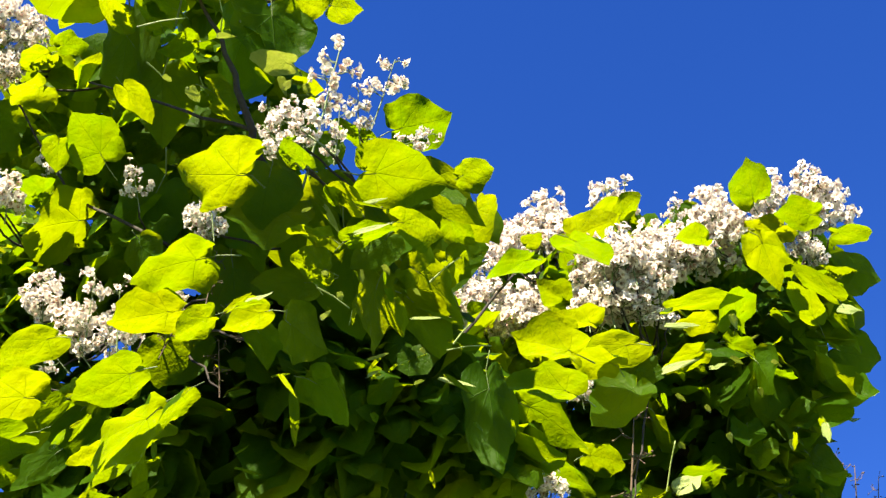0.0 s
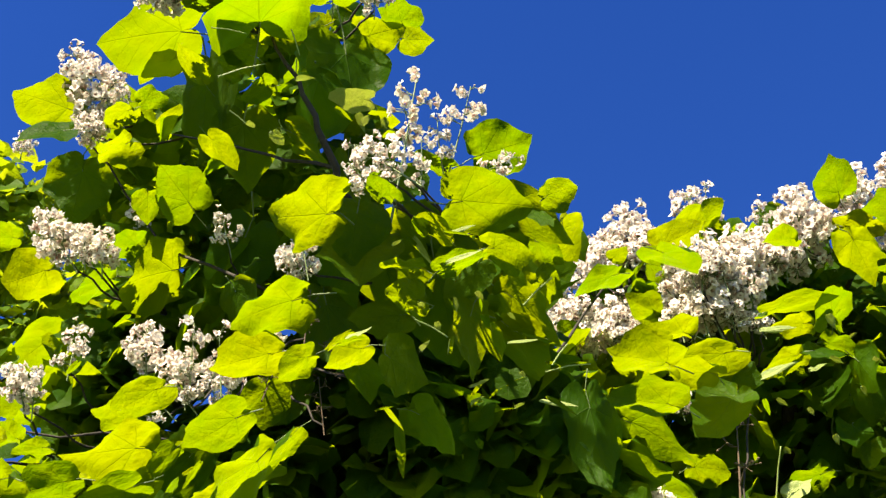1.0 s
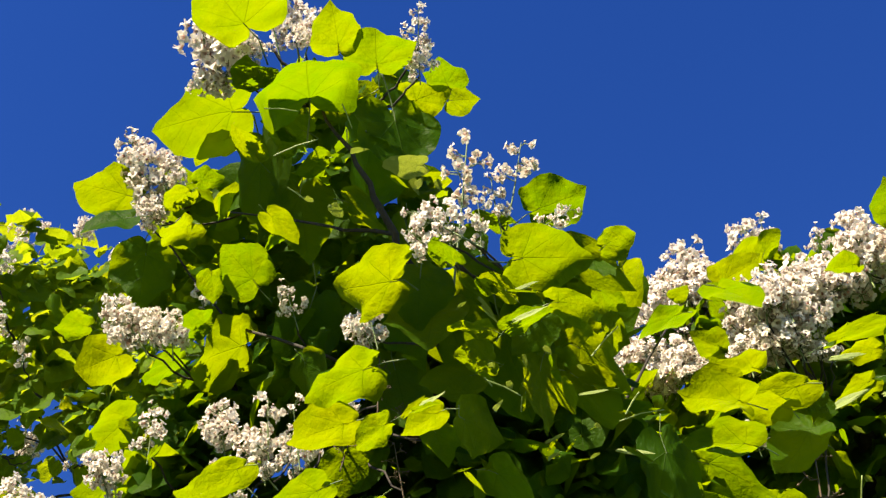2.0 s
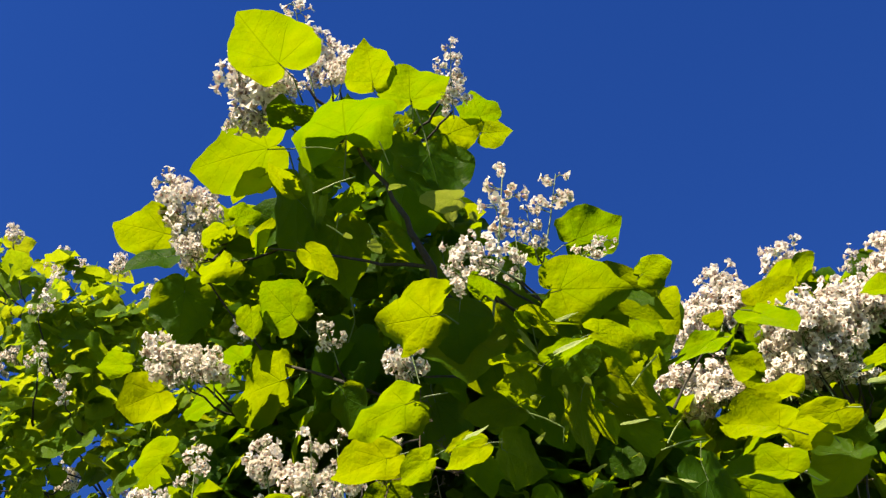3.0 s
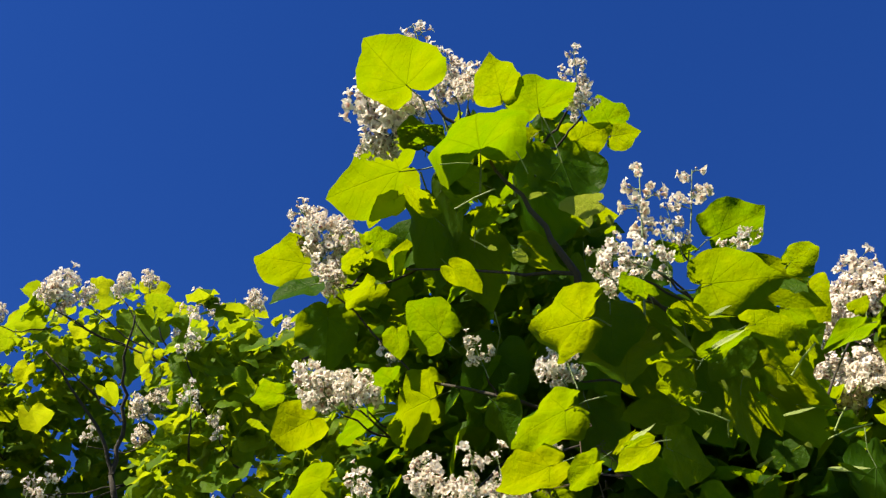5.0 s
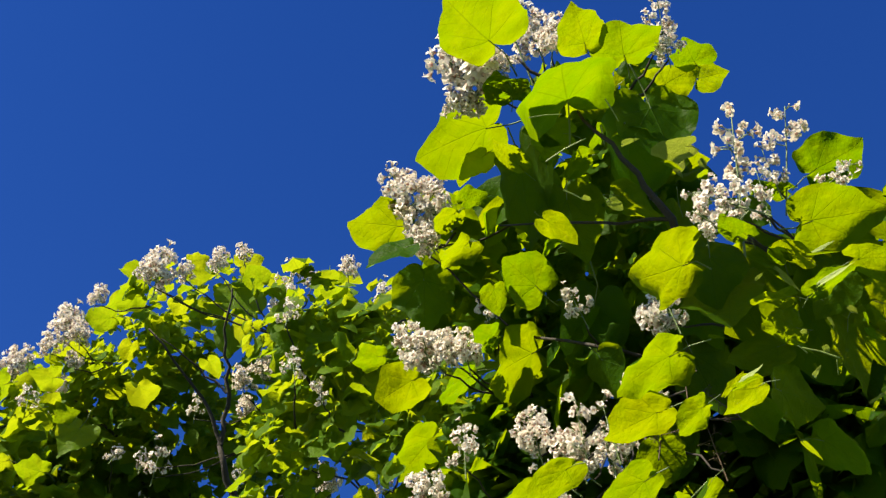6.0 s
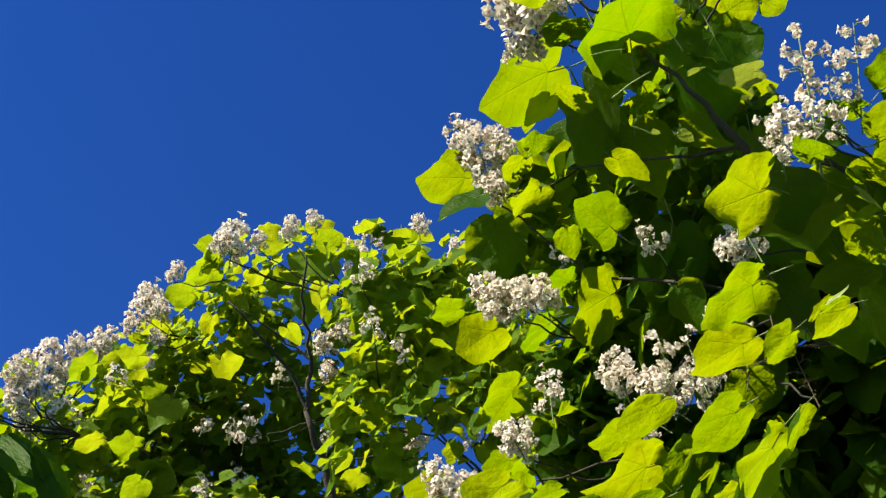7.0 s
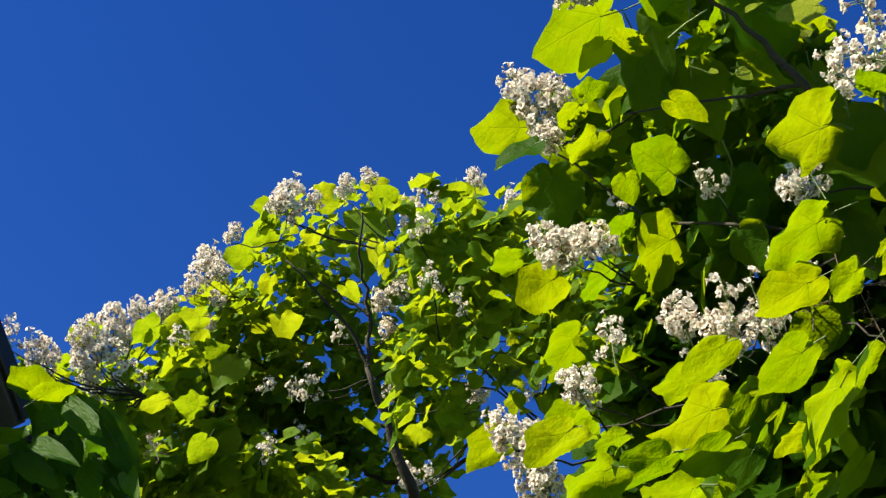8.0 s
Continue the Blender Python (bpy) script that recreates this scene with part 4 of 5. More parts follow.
small_leaf(near, (-0.406, 2.267, 4.549), (-0.399, 2.298, 4.538), 0.67, 21)
small_leaf(near, (-0.334, 2.052, 3.782), (-0.312, 2.054, 3.797), 0.47, 22)
small_leaf(near, (-0.678, 1.852, 4.047), (-0.665, 1.871, 4.049), 0.68, 23)
small_leaf(near, (-0.531, 1.744, 4.064), (-0.492, 1.753, 4.076), 0.44, 24)
bare_stalk(near, (-0.739, 1.749, 4.108), (-0.628, 1.750, 4.146), 0.0029)
bare_stalk(near, (-0.542, 1.655, 4.145), (-0.530, 1.714, 4.118), 0.0028)
bare_stalk(near, (-0.661, 2.148, 4.733), (-0.673, 2.207, 4.701), 0.0035)
bare_stalk(near, (-0.726, 1.835, 4.082), (-0.686, 1.879, 4.070), 0.0029)
bare_stalk(near, (-0.282, 2.038, 3.515), (-0.211, 2.078, 3.490), 0.0033)
bare_stalk(near, (-0.218, 2.229, 3.620), (-0.227, 2.260, 3.599), 0.0021)
bare_stalk(near, (-0.745, 1.659, 4.189), (-0.665, 1.691, 4.198), 0.0022)
bare_stalk(near, (0.026, 2.402, 3.662), (0.069, 2.376, 3.706), 0.0037)
bare_stalk(near, (-0.290, 2.064, 3.549), (-0.275, 2.087, 3.539), 0.0027)
foliage(near, deepened(NEAR_BOUGHS, (-0.1, 0.7, 0.7), (0.0, 0.25, 0.55)), 1900, 110, 0.17, 11)
foliage(near, NEAR_CORE, 620, 0, 0.16, 16, down=1.0)
foliage(near, NEAR_BACK, 150, 0, 0.11, 22, sunward=0.9)
foliage(near, deepened([b for b in NEAR_BOUGHS if b[0][2] > 4.25 or b[0][0] < -0.8], (0.0, -0.7, -0.1), (0.05, 0.16)), 420, 60, 0.085, 18)
twigs(near, [(o.matrix_basis.translation) for o in near.children if o.name.startswith("panicle")], NEAR_BOUGHS, 50)

# ---- the catalpa behind it ----
right = catalpa(1.1, 4.6, "flowering catalpa crown thick with white blossom, shaded below")
RIGHT_BOUGHS = [
    ((0.41, 3.70, 5.15), 0.08),
    ((0.44, 3.68, 5.03), 0.08),
    ((0.23, 3.92, 4.89), 0.17),
    ((0.14, 3.86, 5.11), 0.12),
    ((0.14, 4.00, 4.80), 0.17),
    ((0.79, 3.66, 4.63), 0.24),
    ((1.16, 3.86, 4.88), 0.31),
    ((1.39, 3.77, 4.98), 0.24),
    ((1.42, 3.94, 4.74), 0.17),
    ((1.16, 4.01, 4.60), 0.30),
    ((0.59, 3.77, 4.80), 0.18),
    ((0.41, 3.85, 5.02), 0.16),
    ((0.82, 3.57, 5.18), 0.13),
    ((1.25, 3.65, 5.22), 0.14),
    ((1.47, 3.65, 5.16), 0.14),
    ((0.49, 4.00, 4.65), 0.21),
]
RIGHT_BACK = [            # behind the blossom
    ((0.39, 4.00, 5.50), 0.12),
    ((0.51, 4.01, 5.48), 0.12),
    ((0.28, 4.13, 5.37), 0.12),
    ((0.43, 4.14, 5.35), 0.12),
    ((0.68, 3.93, 5.24), 0.12),
    ((0.83, 3.87, 5.28), 0.12),
    ((0.95, 3.81, 5.30), 0.12),
    ((0.81, 3.96, 5.17), 0.12),
    ((1.07, 3.78, 5.30), 0.12),
    ((1.16, 3.74, 5.31), 0.12),
    ((1.00, 3.88, 5.22), 0.12),
    ((0.67, 3.87, 5.31), 0.12),
]
RIGHT_BOUGHS += [
    ((0.82, 4.16, 4.46), 0.30),
    ((1.30, 4.11, 4.42), 0.19),
    ((0.26, 3.84, 5.30), 0.08),
    ((0.53, 3.79, 5.39), 0.10),
    ((0.94, 4.41, 4.23), 0.47),
]
limb(right, [(1.1, 4.6, 0.0), (1.08, 4.5, 1.6), (0.96, 4.50, 4.28), (0.97, 3.88, 4.67)], 0.12, 0.03, "trunk", 21, 12)
limb(right, [(0.97, 3.88, 4.67), (1.27, 3.77, 5.10), (1.36, 3.45, 5.25)], 0.017, 0.004, seed=22)
limb(right, [(0.97, 3.88, 4.67), (0.67, 3.62, 4.85), (0.42, 3.70, 5.30)], 0.017, 0.004, seed=23)
limb(right, [(0.03, 3.40, 4.50), (0.37, 3.57, 5.17)], 0.007, 0.003, seed=24)
panicle(right, (0.12, 3.82, 5.06), 0.15, (17, -1), 0)
panicle(right, (0.26, 3.81, 4.98), 0.13, (6, -16), 1)
panicle(right, (0.36, 3.76, 4.96), 0.16, (-14, -10), 2)
panicle(right, (0.17, 3.87, 4.91), 0.12, (-11, 11), 3, OPEN)
panicle(right, (0.21, 3.74, 5.18), 0.13, (9, 16), 4)
panicle(right, (0.42, 3.68, 5.28), 0.25, (18, -7), 5)
panicle(right, (0.34, 3.68, 5.25), 0.16, (0, -19), 6)
panicle(right, (0.51, 3.65, 5.25), 0.16, (-18, 4), 7)
panicle(right, (0.27, 3.73, 5.20), 0.21, (1, 19), 8)
panicle(right, (0.72, 3.65, 5.39), 0.20, (19, 5), 9)
panicle(right, (0.78, 3.67, 5.44), 0.20, (12, -16), 10, OPEN)
panicle(right, (0.59, 3.46, 4.85), 0.20, (-15, -10), 11)
panicle(right, (0.69, 3.39, 4.84), 0.19, (-15, 10), 12)
panicle(right, (0.82, 3.46, 4.94), 0.20, (9, 16), 13)
panicle(right, (0.68, 3.47, 4.68), 0.20, (14, -14), 14)
panicle(right, (0.59, 3.56, 4.74), 0.16, (-15, -17), 15)
panicle(right, (0.82, 3.46, 4.77), 0.17, (-17, -1), 16)
panicle(right, (0.94, 3.52, 4.97), 0.20, (-6, 17), 17)
panicle(right, (0.84, 3.50, 4.68), 0.10, (20, 0), 18)
panicle(right, (0.73, 3.45, 4.70), 0.15, (10, -13), 19)
panicle(right, (1.04, 3.54, 5.05), 0.18, (-9, -15), 20)
panicle(right, (1.09, 3.50, 5.10), 0.25, (-18, 4), 21)
panicle(right, (1.18, 3.50, 5.10), 0.20, (1, 19), 22)
panicle(right, (1.31, 3.41, 5.14), 0.22, (17, 9), 23)
panicle(right, (1.25, 3.49, 5.12), 0.15, (16, -12), 24)
panicle(right, (1.49, 3.43, 5.25), 0.19, (-14, -14), 25)
panicle(right, (1.55, 3.48, 5.15), 0.23, (-16, 10), 26)
panicle(right, (1.44, 3.52, 5.06), 0.13, (11, 14), 27)
panicle(right, (1.49, 3.52, 5.03), 0.11, (15, -10), 28)
panicle(right, (0.13, 3.85, 4.99), 0.22, (-7, -18), 29)
panicle(right, (0.20, 3.84, 4.96), 0.21, (-16, -2), 30)
panicle(right, (0.33, 3.80, 4.92), 0.21, (-3, 17), 31)
panicle(right, (0.40, 3.74, 4.89), 0.10, (13, 9), 32)
panicle(right, (0.24, 3.84, 4.87), 0.11, (11, -11), 33)
panicle(right, (0.15, 3.75, 5.16), 0.13, (-7, -16), 34, OPEN)
panicle(right, (0.34, 3.71, 5.18), 0.13, (-17, 8), 35, OPEN)
panicle(right, (0.50, 3.54, 4.36), 0.11, (5, 14), 36)
panicle(right, (0.33, 3.75, 4.11), 0.15, (13, -5), 37)
panicle(right, (0.37, 3.76, 4.06), 0.16, (10, -4), 38)
panicle(right, (0.61, 3.46, 3.87), 0.37, (0, -14), 39, SPENT)
panicle(right, (0.93, 3.50, 5.24), 0.05, (-23, -4), 40, OPEN)
panicle(right, (1.63, 4.53, 4.55), 0.32, (-7, 13), 41, SPENT)
panicle(right, (1.75, 4.54, 4.49), 0.27, (10, 9), 42, SPENT)
panicle(right, (1.83, 4.53, 4.48), 0.22, (15, -8), 43, SPENT)
panicle(right, (0.40, 3.65, 5.23), 0.20, (-15, -14), 50)
panicle(right, (0.48, 3.63, 5.19), 0.17, (14, 3), 51)
panicle(right, (0.30, 3.68, 5.18), 0.17, (12, -9), 52)
panicle(right, (0.17, 3.81, 4.95), 0.18, (10, 8), 53)
panicle(right, (0.24, 3.79, 4.88), 0.14, (8, -4), 54)
panicle(right, (0.35, 3.77, 4.88), 0.19, (6, 13), 55)
panicle(right, (0.20, 3.75, 5.01), 0.15, (4, 1), 56)
panicle(right, (0.55, 3.51, 4.72), 0.18, (2, -11), 57)
panicle(right, (0.63, 3.45, 4.68), 0.18, (0, 6), 58)
panicle(right, (0.55, 3.46, 4.82), 0.16, (-2, -6), 59)
panicle(right, (0.63, 3.37, 4.80), 0.20, (-4, 11), 60)
panicle(right, (0.72, 3.37, 4.82), 0.18, (-6, -1), 61)
panicle(right, (0.82, 3.45, 4.87), 0.21, (-8, -13), 62)
panicle(right, (0.60, 3.35, 4.82), 0.11, (-10, 4), 63)
panicle(right, (0.73, 3.47, 4.68), 0.11, (-12, -8), 64)
panicle(right, (0.90, 3.45, 4.94), 0.21, (-14, 9), 65)
panicle(right, (0.99, 3.50, 4.98), 0.19, (15, -3), 66)
panicle(right, (1.08, 3.48, 5.03), 0.22, (13, 14), 67)
broad_leaf(right, (0.535, 3.454, 5.141), (0.682, 3.381, 5.154), (-0.073, -0.148, 0.015), 736)
broad_leaf(right, (0.462, 3.396, 4.978), (0.577, 3.483, 5.014), (-0.002, -0.144, 0.041), 737)
broad_leaf(right, (0.723, 3.453, 5.262), (0.803, 3.398, 5.326), (-0.057, -0.104, -0.010), 738)
broad_leaf(right, (0.328, 3.365, 5.001), (0.377, 3.295, 4.991), (-0.057, -0.058, 0.008), 739)
broad_leaf(right, (0.451, 3.694, 4.931), (0.506, 3.610, 4.912), (-0.057, -0.086, 0.023), 740)
broad_leaf(right, (0.540, 3.763, 4.293), (0.676, 3.775, 4.271), (-0.013, -0.170, 0.023), 755)
broad_leaf(right, (0.412, 3.832, 4.262), (0.574, 3.859, 4.197), (0.000, -0.184, -0.013), 756)
broad_leaf(right, (0.985, 3.804, 4.254), (0.846, 3.880, 4.191), (0.081, 0.135, 0.013), 757)
broad_leaf(right, (1.602, 3.854, 4.872), (1.786, 3.889, 4.844), (0.043, -0.089, 0.162), 758)
broad_leaf(right, (1.614, 3.603, 5.084), (1.789, 3.646, 5.082), (0.024, -0.082, 0.158), 759)
broad_leaf(right, (1.523, 3.949, 4.711), (1.662, 4.061, 4.722), (0.075, -0.121, 0.142), 760)
broad_leaf(right, (1.506, 3.652, 4.983), (1.650, 3.609, 4.887), (-0.022, -0.164, 0.033), 761)
broad_leaf(right, (1.169, 3.975, 4.756), (1.345, 4.041, 4.620), (0.092, -0.208, 0.015), 762)
broad_leaf(right, (1.169, 3.209, 4.838), (1.277, 3.437, 4.813), (0.125, -0.081, -0.037), 763)
broad_leaf(right, (1.366, 3.183, 4.964), (1.222, 3.203, 4.982), (0.027, 0.144, -0.010), 764)
broad_leaf(right, (1.486, 3.267, 4.952), (1.613, 3.236, 4.929), (-0.036, -0.117, -0.012), 765)
broad_leaf(right, (0.916, 3.445, 4.515), (0.790, 3.515, 4.478), (0.068, 0.115, 0.010), 766)
broad_leaf(right, (0.975, 3.433, 4.652), (0.843, 3.459, 4.666), (0.019, 0.130, 0.006), 767)
broad_leaf(right, (1.106, 3.643, 4.733), (1.222, 3.683, 4.667), (0.004, -0.135, -0.042), 768)
broad_leaf(right, (0.699, 3.800, 4.589), (0.603, 3.878, 4.498), (0.119, 0.088, -0.010), 769)
broad_leaf(right, (0.448, 3.809, 4.768), (0.291, 3.723, 4.793), (-0.087, 0.157, 0.004), 770)
leaf(right, (1.20, 3.27, 5.16), (1.15, 3.08, 5.16), 2, 0.78, 0)
leaf(right, (0.65, 3.58, 5.34), (0.82, 3.43, 5.35), 7, 0.75, 2)
leaf(right, (0.93, 3.13, 4.79), (0.83, 3.16, 4.81), -12, 1.50, 7)
leaf(right, (1.44, 3.90, 4.97), (1.56, 3.94, 4.72), -41, 0.80, 1)
leaf(right, (1.46, 4.02, 4.84), (1.53, 4.17, 4.58), -4, 0.67, 6)
leaf(right, (0.13, 3.08, 4.89), (0.21, 3.16, 4.78), -61, 0.83, 0)
leaf(right, (0.47, 3.10, 4.74), (0.62, 3.28, 4.79), 16, 0.73, 5)
leaf(right, (0.48, 3.60, 4.92), (0.36, 3.51, 4.93), 5, 0.86, 10)
leaf(right, (1.04, 3.31, 4.57), (1.01, 3.07, 4.52), 18, 0.56, 15)
leaf(right, (1.01, 3.58, 5.39), (1.11, 3.61, 5.21), -54, 0.57, 4)
leaf(right, (0.96, 4.01, 4.80), (0.92, 4.11, 4.54), -6, 1.02, 3)
leaf(right, (1.17, 4.08, 4.60), (1.24, 4.17, 4.37), 13, 1.14, 8)
leaf(right, (0.81, 3.14, 4.47), (1.05, 3.18, 4.55), 10, 0.41, 7)
leaf(right, (1.08, 3.37, 4.62), (1.10, 3.47, 4.61), 0, 0.22, 12)
leaf(right, (1.37, 3.62, 4.33), (1.44, 3.78, 4.36), 13, 0.14, 1)
leaf(right, (1.26, 3.63, 4.28), (1.29, 3.76, 4.30), -22, 0.14, 6)
leaf(right, (1.37, 3.44, 4.69), (1.23, 3.23, 4.67), -1, 0.36, 11)
leaf(right, (1.44, 4.02, 4.44), (1.56, 4.13, 4.32), -46, 0.95, 0)
leaf(right, (1.31, 3.38, 5.10), (1.22, 3.52, 5.11), 1, 1.03, 5)
leaf(right, (0.76, 3.66, 5.43), (0.88, 3.67, 5.40), -84, 1.00, 15)
leaf(right, (0.04, 3.80, 4.86), (0.18, 3.83, 4.92), 8, 1.50, 9)
leaf(right, (0.31, 3.34, 4.88), (0.16, 3.55, 4.96), -2, 0.50, 14)
leaf(right, (1.06, 3.79, 4.76), (1.16, 3.94, 4.64), 3, 0.95, 3)
leaf(right, (0.97, 3.47, 4.77), (1.11, 3.45, 4.78), 4, 0.27, 13)
leaf(right, (1.07, 3.42, 4.65), (1.13, 3.51, 4.66), 17, 0.25, 7)
leaf(right, (0.85, 3.46, 4.44), (0.87, 3.51, 4.43), 5, 0.39, 6)
leaf(right, (0.75, 3.35, 4.24), (0.78, 3.46, 4.27), 2, 0.14, 11)
leaf(right, (1.28, 3.48, 4.61), (1.30, 3.52, 4.62), 3, 0.21, 0)
leaf(right, (1.39, 3.53, 4.61), (1.41, 3.57, 4.61), -7, 0.22, 5)
leaf(right, (1.38, 3.64, 4.35), (1.44, 3.76, 4.35), -12, 0.15, 10)
leaf(right, (0.71, 3.52, 4.15), (0.73, 3.60, 4.17), -8, 0.14, 15)
leaf(right, (1.00, 4.03, 4.78), (1.02, 4.15, 4.60), 0, 0.82, 14)
leaf(right, (1.31, 3.83, 4.77), (1.44, 3.97, 4.52), -18, 0.57, 3)
leaf(right, (1.40, 3.29, 4.66), (1.22, 3.16, 4.68), -6, 0.36, 8)
leaf(right, (1.12, 3.97, 4.51), (1.22, 4.15, 4.36), -57, 1.12, 13)
small_leaf(right, (0.991, 3.183, 4.452), (1.011, 3.218, 4.421), 0.53, 34)
small_leaf(right, (1.364, 3.585, 4.291), (1.374, 3.643, 4.223), 0.37, 35)
small_leaf(right, (1.275, 3.716, 4.321), (1.282, 3.744, 4.296), 0.58, 36)
small_leaf(right, (0.826, 3.646, 4.077), (0.897, 3.605, 4.129), 0.86, 37)
small_leaf(right, (1.018, 3.604, 4.268), (1.030, 3.629, 4.247), 0.62, 38)
small_leaf(right, (0.874, 3.753, 4.338), (0.893, 3.770, 4.325), 0.78, 39)
small_leaf(right, (1.064, 3.511, 4.546), (1.105, 3.527, 4.527), 0.45, 40)
small_leaf(right, (1.543, 3.558, 4.838), (1.610, 3.572, 4.806), 0.70, 41)
small_leaf(right, (1.184, 3.663, 4.520), (1.199, 3.687, 4.499), 0.57, 42)
small_leaf(right, (1.027, 3.668, 4.633), (1.087, 3.652, 4.647), 0.42, 43)
small_leaf(right, (0.798, 3.446, 4.436), (0.917, 3.391, 4.482), 0.24, 44)
small_leaf(right, (0.836, 3.406, 4.616), (0.946, 3.418, 4.585), 0.26, 45)
small_leaf(right, (1.201, 3.678, 4.783), (1.235, 3.668, 4.798), 0.50, 46)
small_leaf(right, (0.976, 3.680, 4.453), (0.994, 3.700, 4.438), 0.58, 47)
small_leaf(right, (1.225, 3.556, 4.567), (1.255, 3.571, 4.553), 0.55, 48)
small_leaf(right, (0.868, 3.634, 4.470), (0.897, 3.653, 4.454), 0.51, 49)
bare_stalk(right, (0.009, 2.460, 3.690), (0.126, 2.458, 3.704), 0.0029)
bare_stalk(right, (-0.035, 2.337, 3.815), (0.045, 2.298, 3.869), 0.0037)
bare_stalk(right, (0.772, 3.632, 4.049), (0.808, 3.535, 4.193), 0.0040)
foliage(right, deepened(RIGHT_BOUGHS, (0.2, 0.7, 0.7), (-0.1, 0.3, 0.7)), 1400, 200, 0.18, 12)
foliage(right, RIGHT_BACK, 190, 0, 0.13, 21, sunward=1.2)
twigs(right, [(o.matrix_basis.translation) for o in right.children if o.name.startswith("panicle")], RIGHT_BOUGHS, 150)

# ---- the tall catalpa farther off ----
far = catalpa(-2.9, 5.3, "tall flowering catalpa with dark limbs and loose sunlit crown")
FAR_BOUGHS = [
    ((-3.08, 4.52, 5.76), 0.13),
    ((-3.03, 4.66, 5.64), 0.12),
    ((-2.70, 4.48, 5.84), 0.11),
    ((-2.56, 4.64, 6.10), 0.13),
    ((-2.88, 4.14, 6.04), 0.16),
    ((-3.41, 4.72, 6.12), 0.17),
    ((-3.32, 4.90, 5.99), 0.15),
    ((-3.46, 4.66, 6.44), 0.16),
    ((-3.16, 4.69, 6.33), 0.13),
    ((-2.89, 4.48, 6.31), 0.15),
    ((-2.20, 4.41, 6.14), 0.16),
    ((-2.21, 4.68, 6.03), 0.14),
    ((-2.35, 3.98, 5.96), 0.17),
    ((-2.46, 4.73, 6.00), 0.14),
    ((-2.28, 3.60, 5.79), 0.16),
    ((-2.03, 3.59, 5.79), 0.14),
]
FAR_BOUGHS += [
    ((-2.07, 4.06, 6.02), 0.13),
    ((-3.74, 3.82, 6.86), 0.26),
    ((-3.42, 3.95, 6.99), 0.20),
    ((-3.79, 4.12, 6.84), 0.29),
    ((-4.16, 4.00, 6.71), 0.34),
    ((-4.58, 4.00, 6.54), 0.37),
    ((-4.47, 4.26, 6.45), 0.50),
    ((-4.81, 3.90, 6.35), 0.32),
    ((-4.81, 4.13, 6.03), 0.45),
    ((-4.34, 4.50, 6.00), 0.49),
    ((-5.02, 3.85, 6.11), 0.23),
    ((-4.01, 4.40, 6.39), 0.31),
    ((-5.35, 4.02, 5.85), 0.51),
    ((-4.18, 4.87, 5.87), 0.32),
    ((-2.72, 3.73, 6.25), 0.15),
    ((-2.31, 3.38, 5.76), 0.15),
]
FAR_BOUGHS += [
    ((-2.94, 3.85, 6.31), 0.16),
    ((-2.81, 4.09, 6.06), 0.22),
    ((-2.33, 3.73, 5.76), 0.16),
    ((-3.33, 4.44, 6.14), 0.19),
    ((-2.57, 3.71, 5.99), 0.22),
    ((-2.19, 3.38, 5.57), 0.17),
    ((-2.94, 4.07, 6.23), 0.20),
    ((-2.58, 3.99, 5.90), 0.21),
    ((-3.17, 4.31, 6.19), 0.17),
    ((-2.95, 4.32, 6.05), 0.16),
    ((-3.53, 4.55, 6.23), 0.17),
    ((-3.48, 4.78, 6.02), 0.20),
    ((-3.88, 4.91, 5.90), 0.20),
    ((-3.52, 4.97, 5.76), 0.15),
    ((-3.98, 4.68, 6.08), 0.22),
    ((-2.51, 4.35, 6.02), 0.16),
]
FAR_BOUGHS += [
    ((-4.75, 4.65, 5.59), 0.63),
    ((-4.05, 5.11, 5.48), 0.49),
    ((-4.56, 3.43, 5.80), 0.17),
    ((-4.76, 3.21, 5.73), 0.14),
    ((-4.85, 3.02, 5.76), 0.12),
]
FAR_SIDE = [
    ((-2.26, 2.96, 5.34), 0.20),
    ((-2.11, 3.06, 5.20), 0.20),
    ((-2.19, 3.06, 5.00), 0.20),
    ((-1.98, 3.09, 4.95), 0.20),
    ((-1.93, 3.12, 5.24), 0.18),
    ((-2.25, 3.08, 4.80), 0.20),
    ((-2.04, 3.12, 4.73), 0.20),
    ((-1.85, 3.14, 5.40), 0.16),
    ((-1.69, 3.19, 4.70), 0.20),
    ((-1.81, 3.16, 4.52), 0.20),
    ((-1.54, 3.22, 4.59), 0.20),
    ((-2.38, 3.12, 4.66), 0.20),
    ((-2.19, 3.02, 5.47), 0.15),
    ((-1.63, 3.27, 4.95), 0.18),
    ((-1.47, 3.28, 5.30), 0.20),
]
FAR_CORE = [
    ((-3.86, 4.57, 6.85), 0.19),
    ((-3.98, 4.72, 6.37), 0.23),
    ((-4.20, 4.63, 6.14), 0.27),
    ((-4.47, 4.22, 6.08), 0.36),
    ((-3.83, 5.07, 6.10), 0.18),
    ((-3.56, 4.63, 6.85), 0.16),
    ((-4.33, 4.17, 6.32), 0.49),
    ((-3.92, 4.35, 6.35), 0.40),
    ((-3.77, 4.11, 6.73), 0.27),
]
